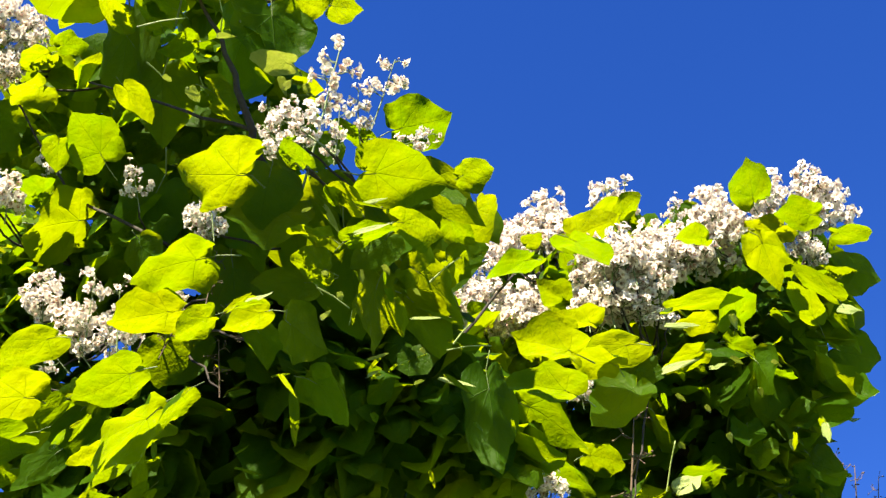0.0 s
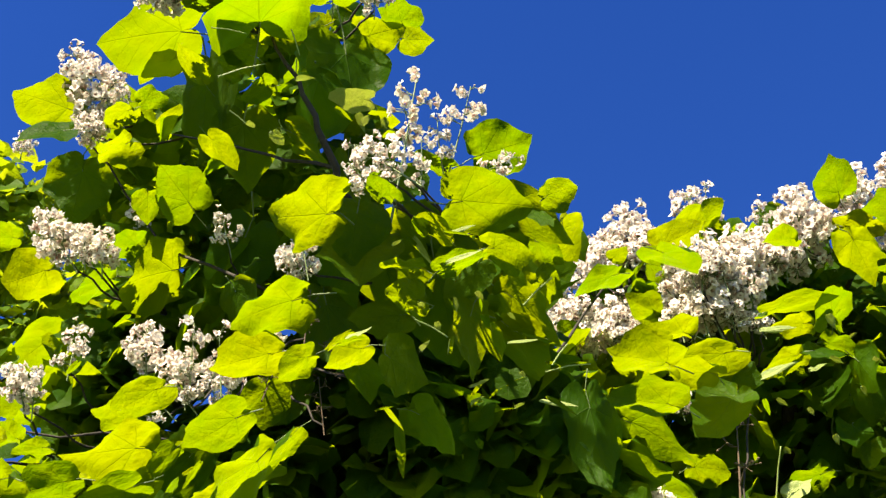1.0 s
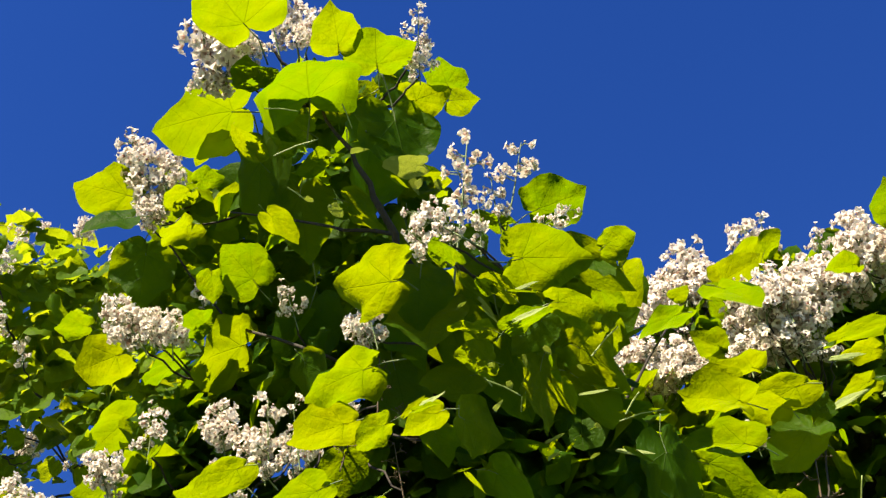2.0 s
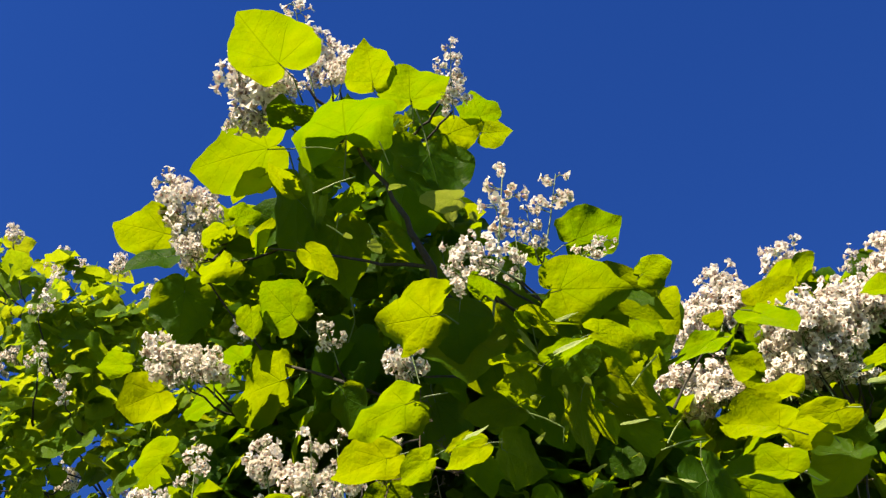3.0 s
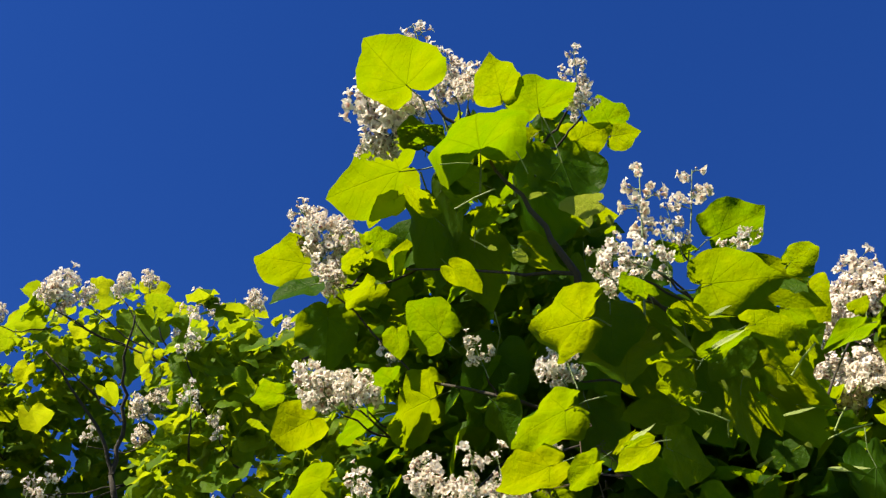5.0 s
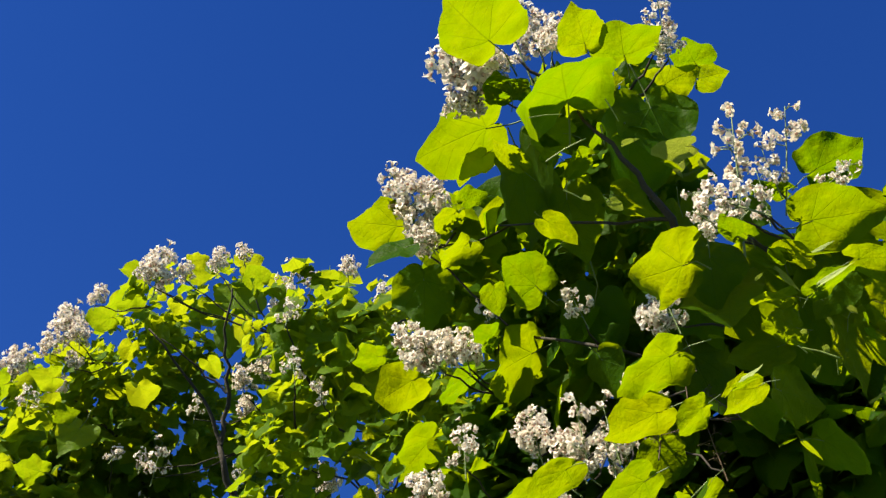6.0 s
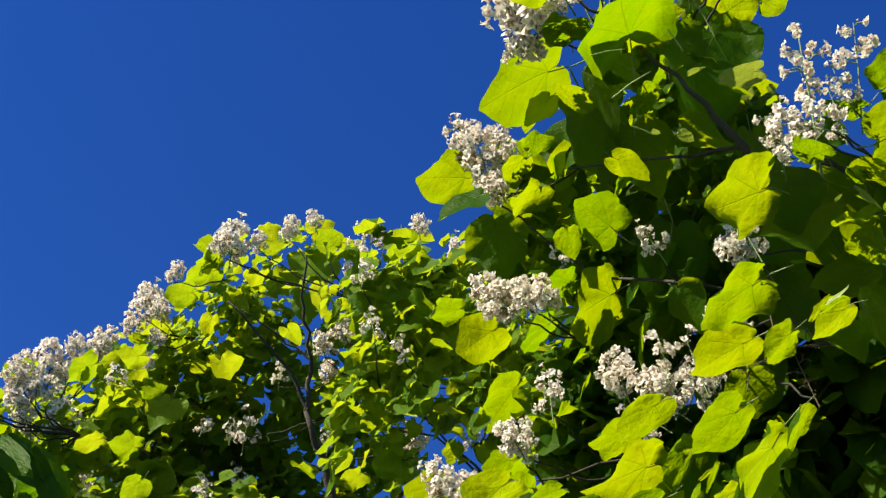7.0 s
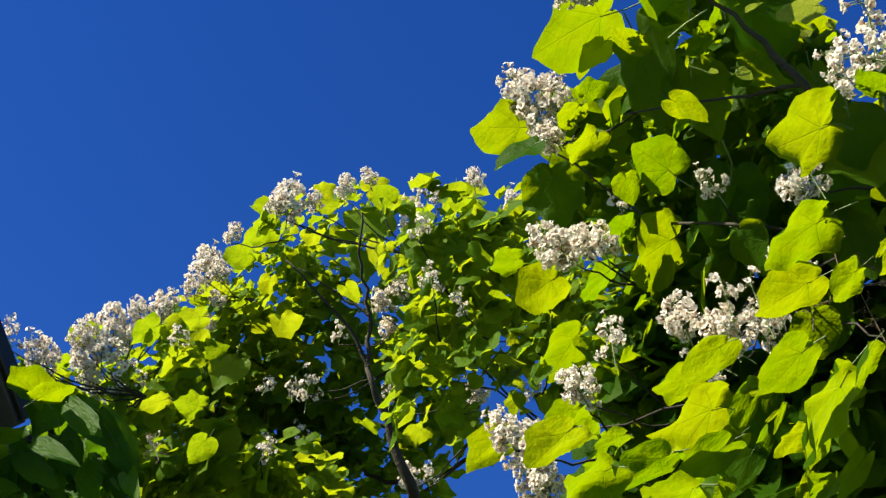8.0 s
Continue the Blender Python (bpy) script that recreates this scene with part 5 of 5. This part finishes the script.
FAR_FRONT = [
    ((-3.37, 3.59, 4.89), 0.21),
    ((-3.40, 3.93, 5.00), 0.15),
    ((-3.44, 3.85, 4.87), 0.21),
    ((-3.66, 2.98, 5.26), 0.21),
    ((-3.76, 2.97, 5.10), 0.17),
    ((-3.54, 3.32, 4.82), 0.24),
    ((-3.76, 3.11, 4.88), 0.20),
    ((-3.71, 3.27, 4.71), 0.27),
    ((-3.43, 3.47, 4.81), 0.17),
]
limb(far, [(-2.9, 5.3, 0.0), (-2.95, 5.2, 2.0), (-3.63, 5.32, 5.37), (-3.08, 4.16, 4.97), (-3.09, 3.95, 5.23), (-3.08, 3.72, 5.49)], 0.055, 0.013, "trunk", 31, 12)
limb(far, [(-3.08, 3.72, 5.49), (-2.99, 3.61, 5.70), (-2.94, 3.45, 5.89), (-2.82, 3.27, 6.05)], 0.013, 0.004, seed=32)
limb(far, [(-3.07, 3.72, 5.49), (-3.11, 3.56, 5.68), (-3.24, 3.22, 5.90)], 0.012, 0.005, seed=33)
limb(far, [(-3.00, 3.60, 5.70), (-3.10, 3.49, 5.81), (-3.20, 3.28, 5.87)], 0.007, 0.003, seed=34)
limb(far, [(-3.69, 4.77, 6.04), (-4.01, 4.50, 6.09), (-4.41, 4.17, 6.23)], 0.012, 0.005, seed=35)
limb(far, [(-3.70, 5.00, 5.76), (-3.87, 4.84, 5.81), (-4.00, 4.48, 6.13)], 0.017, 0.006, seed=36)
limb(far, [(-2.63, 4.70, 5.58), (-2.74, 4.54, 5.71), (-2.86, 4.23, 5.90)], 0.008, 0.004, seed=37)
limb(far, [(-2.61, 4.72, 5.55), (-2.78, 4.48, 5.73), (-3.02, 4.25, 5.76)], 0.007, 0.003, seed=38)
limb(far, [(-2.49, 4.65, 5.91), (-2.61, 4.52, 5.99), (-2.73, 4.30, 5.92)], 0.007, 0.003, seed=39)
limb(far, [(-3.68, 5.06, 5.70), (-3.27, 5.14, 5.92), (-2.91, 5.27, 6.06)], 0.017, 0.006, seed=40)
limb(far, [(-4.00, 4.48, 6.13), (-4.38, 4.03, 6.51), (-4.61, 3.76, 6.61)], 0.011, 0.004, seed=41)
panicle(far, (-3.40, 3.37, 6.41), 0.23, (15, 13), 0)
panicle(far, (-3.43, 3.32, 6.42), 0.13, (14, -14), 1)
panicle(far, (-3.29, 3.47, 6.52), 0.10, (-17, -14), 2)
panicle(far, (-3.16, 3.55, 6.61), 0.13, (-19, 9), 3)
panicle(far, (-3.01, 3.58, 6.65), 0.10, (10, 20), 4)
panicle(far, (-4.13, 3.56, 6.48), 0.22, (19, -1), 5)
panicle(far, (-4.00, 3.55, 6.40), 0.14, (0, -19), 6)
panicle(far, (-4.14, 3.50, 6.34), 0.14, (-18, -5), 7)
panicle(far, (-3.83, 3.41, 6.50), 0.12, (-16, 10), 8)
panicle(far, (-4.05, 3.62, 6.29), 0.11, (23, 7), 9)
panicle(far, (-4.31, 3.45, 6.18), 0.18, (15, -10), 10)
panicle(far, (-4.38, 3.37, 6.16), 0.14, (-13, -17), 11)
panicle(far, (-4.24, 3.47, 6.25), 0.14, (-19, 9), 12, OPEN)
panicle(far, (-4.14, 3.65, 6.16), 0.11, (8, 22), 13)
panicle(far, (-4.51, 3.32, 6.02), 0.23, (13, 9), 14)
panicle(far, (-4.58, 3.23, 5.98), 0.17, (8, -15), 15)
panicle(far, (-4.46, 3.40, 6.01), 0.18, (-12, -12), 16)
panicle(far, (-4.30, 3.72, 6.09), 0.11, (-10, 20), 17)
panicle(far, (-2.90, 3.89, 6.59), 0.24, (2, 20), 18, OPEN)
panicle(far, (-2.91, 3.85, 6.42), 0.14, (20, -2), 19)
panicle(far, (-2.71, 3.82, 6.55), 0.11, (-7, -24), 20)
panicle(far, (-2.28, 3.46, 6.05), 0.12, (-18, -10), 21)
panicle(far, (-2.09, 3.48, 5.72), 0.20, (-15, 13), 22, OPEN)
panicle(far, (-3.08, 4.01, 6.17), 0.14, (13, 12), 23)
panicle(far, (-3.22, 4.04, 6.16), 0.14, (14, -10), 24)
panicle(far, (-3.29, 4.20, 6.12), 0.13, (-7, -15), 25)
panicle(far, (-2.95, 4.60, 5.77), 0.14, (-14, 3), 26)
panicle(far, (-2.96, 4.56, 5.82), 0.16, (16, 19), 27, OPEN)
panicle(far, (-4.00, 4.08, 5.56), 0.11, (15, 0), 28)
panicle(far, (-2.75, 4.10, 6.07), 0.10, (7, -17), 29, OPEN)
panicle(far, (-2.88, 4.09, 6.09), 0.14, (-7, -15), 30, OPEN)
panicle(far, (-2.36, 3.68, 5.81), 0.09, (-18, 4), 31, OPEN)
panicle(far, (-3.75, 4.08, 5.77), 0.22, (-3, 13), 32, OPEN)
panicle(far, (-3.32, 4.66, 5.42), 0.14, (11, -3), 33, OPEN)
panicle(far, (-3.41, 4.62, 5.40), 0.14, (0, -12), 34)
panicle(far, (-4.49, 3.74, 5.51), 0.18, (-6, -9), 35, OPEN)
panicle(far, (-3.50, 4.02, 6.05), 0.14, (-12, 10), 36, OPEN)
panicle(far, (-3.37, 4.33, 5.77), 0.14, (5, 12), 37, OPEN)
panicle(far, (-3.93, 2.74, 5.13), 0.17, (18, 1), 0)
panicle(far, (-3.92, 2.85, 5.02), 0.18, (-13, -9), 2, OPEN)
panicle(far, (-3.87, 2.77, 5.20), 0.18, (7, 16), 4)
panicle(far, (-3.90, 2.67, 5.23), 0.13, (0, -17), 6)
panicle(far, (-3.83, 2.94, 5.08), 0.24, (-4, 18), 8, OPEN)
panicle(far, (-3.92, 2.78, 5.08), 0.12, (11, -17), 10)
panicle(far, (-4.01, 2.62, 5.10), 0.18, (-21, 21), 12)
panicle(far, (-4.04, 2.55, 5.10), 0.17, (24, -3), 14, OPEN)
panicle(far, (-4.08, 2.44, 5.14), 0.17, (5, -21), 15, OPEN)
panicle(far, (-3.59, 2.95, 4.69), 0.16, (-20, -18), 38, SPENT)
panicle(far, (-3.27, 3.24, 4.72), 0.11, (17, 5), 39, OPEN)
panicle(far, (-3.91, 3.91, 5.82), 0.10, (13, -9), 40, OPEN)
panicle(far, (-3.83, 4.19, 5.61), 0.14, (9, 14), 41, OPEN)
panicle(far, (-3.80, 4.02, 5.80), 0.13, (5, 0), 42, OPEN)
panicle(far, (-2.12, 2.83, 4.80), 0.08, (1, -14), 43, OPEN)
panicle(far, (-2.05, 2.93, 4.75), 0.10, (-3, 9), 44, OPEN)
panicle(far, (-2.15, 2.77, 5.05), 0.10, (-7, -5), 45, OPEN)
panicle(far, (-1.94, 3.24, 4.49), 0.10, (18, 13), 49, OPEN)
panicle(far, (-3.49, 2.86, 5.20), 0.11, (14, -1), 50, OPEN)
broad_leaf(far, (-3.703, 3.591, 6.891), (-3.825, 3.489, 6.890), (-0.097, 0.127, -0.009), 792, FAR_LIT_LEAF)
broad_leaf(far, (-3.138, 3.752, 6.848), (-3.022, 3.794, 6.910), (0.009, -0.155, 0.044), 793, FAR_LIT_LEAF)
broad_leaf(far, (-3.821, 3.700, 6.845), (-3.995, 3.659, 6.777), (-0.045, 0.181, -0.001), 794, FAR_LIT_LEAF)
broad_leaf(far, (-3.942, 3.666, 6.691), (-4.067, 3.591, 6.637), (-0.068, 0.140, -0.028), 795, FAR_LIT_LEAF)
broad_leaf(far, (-4.190, 3.713, 6.614), (-4.332, 3.657, 6.536), (-0.066, 0.153, 0.007), 796, FAR_LIT_LEAF)
broad_leaf(far, (-3.401, 3.628, 6.880), (-3.293, 3.645, 6.881), (0.016, -0.114, 0.014), 797, FAR_LIT_LEAF)
broad_leaf(far, (-3.480, 3.727, 6.893), (-3.337, 3.740, 6.874), (0.005, -0.142, 0.006), 798, FAR_LIT_LEAF)
broad_leaf(far, (-3.151, 3.854, 6.483), (-3.208, 3.982, 6.380), (0.013, 0.131, 0.103), 799, FAR_LIT_LEAF)
broad_leaf(far, (-3.526, 2.907, 5.188), (-3.679, 2.942, 5.078), (0.006, 0.166, 0.082), 805, FAR_LIT_LEAF)
broad_leaf(far, (-3.442, 2.994, 4.925), (-3.494, 2.877, 4.901), (-0.102, 0.060, -0.057), 806, FAR_LIT_LEAF)
broad_leaf(far, (-3.381, 3.004, 4.720), (-3.480, 3.032, 4.655), (0.026, 0.116, 0.005), 807, FAR_LIT_LEAF)
broad_leaf(far, (-3.489, 3.240, 4.693), (-3.614, 3.245, 4.649), (0.003, 0.118, 0.038), 808, FAR_LIT_LEAF)
broad_leaf(far, (-3.504, 3.458, 4.950), (-3.580, 3.405, 4.940), (-0.055, 0.068, 0.005), 809, FAR_LIT_LEAF)
broad_leaf(far, (-3.559, 3.525, 4.854), (-3.687, 3.499, 4.823), (-0.006, 0.125, 0.008), 810, FAR_LIT_LEAF)
broad_leaf(far, (-3.691, 2.877, 5.417), (-3.794, 2.836, 5.320), (-0.051, 0.139, 0.003), 811, FAR_LIT_LEAF)
broad_leaf(far, (-3.854, 3.301, 5.884), (-3.996, 3.229, 5.840), (-0.060, 0.133, 0.009), 812, FAR_LIT_LEAF)
broad_leaf(far, (-3.696, 3.150, 5.377), (-3.735, 3.237, 5.320), (0.043, 0.091, 0.044), 813, FAR_LIT_LEAF)
broad_leaf(far, (-3.578, 2.908, 4.960), (-3.671, 2.863, 4.918), (-0.037, 0.099, 0.010), 814, FAR_LIT_LEAF)
broad_leaf(far, (-2.921, 4.207, 6.004), (-3.093, 4.286, 5.923), (0.067, 0.185, 0.065), 815, FAR_LIT_LEAF)
broad_leaf(far, (-2.635, 4.324, 6.407), (-2.769, 4.268, 6.343), (-0.039, 0.152, -0.046), 816, FAR_LIT_LEAF)
broad_leaf(far, (-3.331, 3.983, 6.625), (-3.355, 4.038, 6.454), (0.163, 0.082, 0.003), 817, FAR_LIT_LEAF)
broad_leaf(far, (-3.779, 3.495, 5.672), (-3.828, 3.454, 5.490), (0.141, 0.116, -0.037), 819, FAR_LIT_LEAF)
broad_leaf(far, (-3.267, 3.892, 6.840), (-3.145, 3.986, 6.646), (-0.195, -0.124, -0.158), 820, FAR_LIT_LEAF)
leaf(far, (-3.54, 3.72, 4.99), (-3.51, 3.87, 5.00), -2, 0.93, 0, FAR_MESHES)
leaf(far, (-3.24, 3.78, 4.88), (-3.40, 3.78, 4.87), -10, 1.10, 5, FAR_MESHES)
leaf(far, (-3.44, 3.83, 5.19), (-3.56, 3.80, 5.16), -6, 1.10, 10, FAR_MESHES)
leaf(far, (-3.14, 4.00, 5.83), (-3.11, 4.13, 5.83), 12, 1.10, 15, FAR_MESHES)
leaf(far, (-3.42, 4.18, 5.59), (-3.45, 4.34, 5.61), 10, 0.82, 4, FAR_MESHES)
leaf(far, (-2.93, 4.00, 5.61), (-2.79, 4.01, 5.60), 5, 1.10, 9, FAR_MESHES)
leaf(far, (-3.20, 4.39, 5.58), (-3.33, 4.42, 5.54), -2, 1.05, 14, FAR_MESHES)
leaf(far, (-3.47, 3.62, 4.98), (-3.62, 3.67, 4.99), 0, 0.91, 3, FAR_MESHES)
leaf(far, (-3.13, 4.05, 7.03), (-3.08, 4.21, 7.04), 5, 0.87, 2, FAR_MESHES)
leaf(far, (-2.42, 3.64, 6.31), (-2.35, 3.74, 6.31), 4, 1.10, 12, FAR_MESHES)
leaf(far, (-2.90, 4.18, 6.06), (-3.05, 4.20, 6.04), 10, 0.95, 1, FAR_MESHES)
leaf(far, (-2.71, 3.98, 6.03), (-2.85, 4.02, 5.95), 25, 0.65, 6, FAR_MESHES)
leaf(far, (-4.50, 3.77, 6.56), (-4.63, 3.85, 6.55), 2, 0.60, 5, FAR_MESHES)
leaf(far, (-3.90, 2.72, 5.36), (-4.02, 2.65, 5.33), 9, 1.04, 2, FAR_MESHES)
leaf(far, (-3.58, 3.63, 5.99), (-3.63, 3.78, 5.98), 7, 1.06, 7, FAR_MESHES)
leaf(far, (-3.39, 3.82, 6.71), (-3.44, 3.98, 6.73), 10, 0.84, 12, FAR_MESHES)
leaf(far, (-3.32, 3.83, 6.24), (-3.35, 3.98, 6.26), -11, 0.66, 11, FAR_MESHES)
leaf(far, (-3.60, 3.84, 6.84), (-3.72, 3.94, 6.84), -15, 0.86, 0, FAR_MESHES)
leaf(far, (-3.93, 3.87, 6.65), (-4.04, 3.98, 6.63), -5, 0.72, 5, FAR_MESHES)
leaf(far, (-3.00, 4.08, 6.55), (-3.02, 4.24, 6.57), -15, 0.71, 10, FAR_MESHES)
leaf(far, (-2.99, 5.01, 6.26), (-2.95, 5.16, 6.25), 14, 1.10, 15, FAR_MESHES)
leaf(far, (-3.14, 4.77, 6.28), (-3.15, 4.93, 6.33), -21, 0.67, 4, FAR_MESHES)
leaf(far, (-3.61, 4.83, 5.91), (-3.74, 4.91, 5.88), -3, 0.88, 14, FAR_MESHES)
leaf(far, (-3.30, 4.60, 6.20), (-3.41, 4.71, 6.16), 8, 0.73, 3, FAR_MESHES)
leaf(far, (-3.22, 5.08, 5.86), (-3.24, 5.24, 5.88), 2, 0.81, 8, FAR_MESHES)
foliage(far, deepened(FAR_BOUGHS, (-0.42, 0.58, 0.70), (-0.1, 0.15, 0.5)), 4200, 240, 0.112, 13, FAR_MESHES, PLAIN, FAR_LIT_LEAF, down=0.6, sunward=1.25)
foliage(far, FAR_CORE, 600, 0, 0.12, 15, FAR_MESHES, PLAIN, FAR_LIT_LEAF, down=0.75, sunward=0.9)
foliage(far, FAR_SIDE, 560, 60, 0.105, 19, FAR_MESHES, PLAIN, FAR_LIT_LEAF, down=0.5, sunward=1.25)
foliage(far, FAR_FRONT, 320, 80, 0.125, 17, FAR_MESHES, PLAIN, FAR_LIT_LEAF, sunward=1.1)
twigs(far, [(o.matrix_basis.translation) for o in far.children if o.name.startswith("panicle")], FAR_BOUGHS + FAR_FRONT + FAR_SIDE, 250)

# ---- the shaded low tree beside it ----
shade = catalpa(-3.2, 2.9, "dark glossy broad-leaved young tree in the shade")
SHADE_BOUGHS = [
    ((-3.46, 2.27, 4.24), 0.12),
    ((-3.39, 2.46, 4.33), 0.12),
    ((-3.56, 2.30, 4.08), 0.13),
    ((-3.43, 2.58, 4.17), 0.16),
    ((-3.58, 2.51, 4.04), 0.27),
]
limb(shade, [(-3.2, 2.9, 0.0), (-3.1, 2.7, 1.6), (-3.66, 2.55, 4.09), (-3.47, 2.30, 4.37)], 0.06, 0.012, "trunk", 51, 10)
leaf(shade, (-3.23, 2.04, 4.26), (-3.21, 1.88, 4.25), 3, 0.94, 0)
leaf(shade, (-3.13, 1.98, 4.17), (-3.00, 1.99, 4.17), 10, 0.97, 5)
leaf(shade, (-3.36, 2.01, 4.10), (-3.25, 2.04, 4.12), 6, 0.97, 10)
leaf(shade, (-3.35, 2.01, 4.04), (-3.24, 1.99, 4.02), 0, 0.54, 15)
# from here the darker copy, with the shade in its colour
leaf(shade, (-3.17, 2.05, 4.03), (-2.96, 2.07, 3.88), 73, 0.26, 4, SHADED_MESHES)
leaf(shade, (-3.41, 2.19, 4.14), (-3.22, 2.22, 3.96), 80, 0.32, 9, SHADED_MESHES)
leaf(shade, (-3.47, 2.14, 4.00), (-3.35, 2.14, 3.99), 82, 0.82, 14, SHADED_MESHES)
leaf(shade, (-3.41, 2.30, 4.31), (-3.29, 2.29, 4.22), 69, 0.14, 3, SHADED_MESHES)
leaf(shade, (-3.25, 2.45, 4.15), (-3.17, 2.43, 4.06), 78, 0.15, 8, SHADED_MESHES)
leaf(shade, (-3.23, 2.34, 4.16), (-3.13, 2.32, 4.05), 74, 0.14, 13, SHADED_MESHES)
leaf(shade, (-3.32, 2.31, 4.39), (-3.22, 2.50, 4.26), -76, 0.53, 2, SHADED_MESHES)
leaf(shade, (-3.28, 2.39, 4.38), (-3.21, 2.55, 4.21), -58, 0.41, 7, SHADED_MESHES)
leaf(shade, (-3.34, 2.27, 4.23), (-3.45, 2.51, 4.20), -68, 0.54, 12, SHADED_MESHES)
leaf(shade, (-3.48, 2.17, 4.18), (-3.46, 2.28, 4.05), -60, 0.80, 1, SHADED_MESHES)
leaf(shade, (-3.23, 2.42, 4.27), (-3.18, 2.50, 4.14), -69, 0.50, 6, SHADED_MESHES)
leaf(shade, (-3.43, 2.23, 4.45), (-3.51, 2.26, 4.31), 17, 0.87, 11, SHADED_MESHES)
leaf(shade, (-3.17, 2.14, 4.24), (-2.99, 2.16, 4.05), 84, 0.32, 0, SHADED_MESHES)
leaf(shade, (-3.52, 2.17, 4.14), (-3.54, 2.22, 4.00), -23, 0.76, 5, SHADED_MESHES)
leaf(shade, (-3.29, 2.35, 4.15), (-3.14, 2.33, 3.94), 81, 0.35, 10, SHADED_MESHES)
leaf(shade, (-3.43, 2.30, 4.16), (-3.37, 2.39, 4.03), -71, 0.48, 15, SHADED_MESHES)
leaf(shade, (-3.20, 2.47, 4.17), (-3.04, 2.41, 3.94), 65, 0.26, 4, SHADED_MESHES)
foliage(shade, deepened(SHADE_BOUGHS, (-0.55, 0.5, 0.6), (0.0, 0.3, 0.7)), 240, 120, 0.112, 14, SHADED_MESHES, PLAIN, SHADED_LEAF, down=1.3, sunward=0.3)



# ---- the corner of the house whose gable shades the young tree ----
def slab(points, thick):
    """A flat plate from its outline, thickened downwards along its normal."""
    pts = [Vector(p) for p in points]
    n = (pts[1] - pts[0]).cross(pts[2] - pts[0]).normalized()
    if n.z < 0:
        n = -n
    k = len(pts)
    verts = pts + [p - n * thick for p in pts]
    faces = [tuple(range(k)), tuple(range(2 * k - 1, k - 1, -1))]
    faces += [(i, i + k, (i + 1) % k + k, (i + 1) % k) for i in range(k)]
    return verts, faces


def solid(name, pieces, mat, parent, label=""):
    v, f = joined(pieces)
    ob = hang(name, mesh_of(name, v, f, (mat,), smooth=False), parent, label=label)
    edge = ob.modifiers.new("worn_edges", "BEVEL")
    edge.width, edge.segments, edge.limit_method = 0.006, 2, "ANGLE"
    return ob


def box(a, b):
    (x0, y0, z0), (x1, y1, z1) = a, b
    v = [Vector(p) for p in ((x0, y0, z0), (x1, y0, z0), (x1, y1, z0), (x0, y1, z0), (x0, y0, z1), (x1, y0, z1), (x1, y1, z1), (x0, y1, z1))]
    return v, [(3, 2, 1, 0), (4, 5, 6, 7), (0, 1, 5, 4), (1, 2, 6, 5), (2, 3, 7, 6), (3, 0, 4, 7)]


def house():
    """A gable end at x = -3.75; the eave at its corner is 4.45 m high."""
    top = new("house")
    top.location = (-7.4, 1.6, 0)
    tagged(top, "house corner with dark plastered gable and black bargeboard", "house")
    x0, x1, xw = -3.57, -11.2, -3.63
    eave, ridge, y0, yr, y1 = 4.45, 5.13, 2.28, 1.60, 0.92
    wall_z = eave - 0.02
    gable = [(xw, y0 - 0.25, 0), (xw, y0 - 0.25, wall_z + 0.18), (xw, yr, ridge - 0.08), (xw, y1 + 0.25, wall_z + 0.18), (xw, y1 + 0.25, 0)]
    n = len(gable)
    verts = [Vector(p) for p in gable] + [Vector((p[0] - 0.3, p[1], p[2])) for p in gable]
    faces = [tuple(range(n)), tuple(range(2 * n - 1, n - 1, -1))] + [(i, i + n, (i + 1) % n + n, (i + 1) % n) for i in range(n)]
    solid("wall", [(verts, faces)], GREY_METAL, top, "dark grey plastered gable wall")
    solid("wall", [box((x1, y0 - 0.55, 0), (xw - 0.3, y0 - 0.25, wall_z))], GREY_METAL, top)
    solid("wall", [box((x1, y1 + 0.25, 0), (xw - 0.3, y1 + 0.55, wall_z))], GREY_METAL, top)
    for side, y in ((1, y0), (-1, y1)):
        solid("roof_slope", [slab([(x0 - 0.03, y, eave), (x1, y, eave), (x1, yr, ridge), (x0 - 0.03, yr, ridge)], 0.05)], ROOF, top, "dark roof slope")
        solid("bargeboard", [slab([(x0, y + 0.02 * side, eave + 0.03), (x0 - 0.028, y + 0.02 * side, eave + 0.03), (x0 - 0.028, yr, ridge + 0.05), (x0, yr, ridge + 0.05)], 0.075)], BLACK_METAL, top, "black bargeboard")
        ring = [(math.cos(a), math.sin(a)) for a in (math.pi + k * math.pi / 6 for k in range(7))]
        gv, gf = [], []
        for x in (x0, x1):
            for c, s in ring:
                gv.append(Vector((x, y + side * 0.07 + c * 0.055, eave - 0.06 + s * 0.055)))
            for c, s in reversed(ring):
                gv.append(Vector((x, y + side * 0.07 + c * 0.048, eave - 0.06 + s * 0.048)))
        k = len(gv) // 2
        gf = [(i, (i + 1) % k, (i + 1) % k + k, i + k) for i in range(k)] + [tuple(range(k - 1, -1, -1)), tuple(range(k, 2 * k))]
        solid("gutter", [(gv, gf)], BLACK_METAL, top, "black half-round gutter")
    pipe = tube([(x0 - 0.08, y0 + 0.07, eave - 0.10), (x0 - 0.08, y0 + 0.05, eave - 0.24), (x0 - 0.20, y0 - 0.17, eave - 0.50), (x0 - 0.20, y0 - 0.17, 0.0)], (0.034,) * 4, 10)
    v, f = pipe
    hang("downpipe", mesh_of("downpipe", v, f, (BLACK_METAL,)), top, label="black downpipe")
    return top


house()
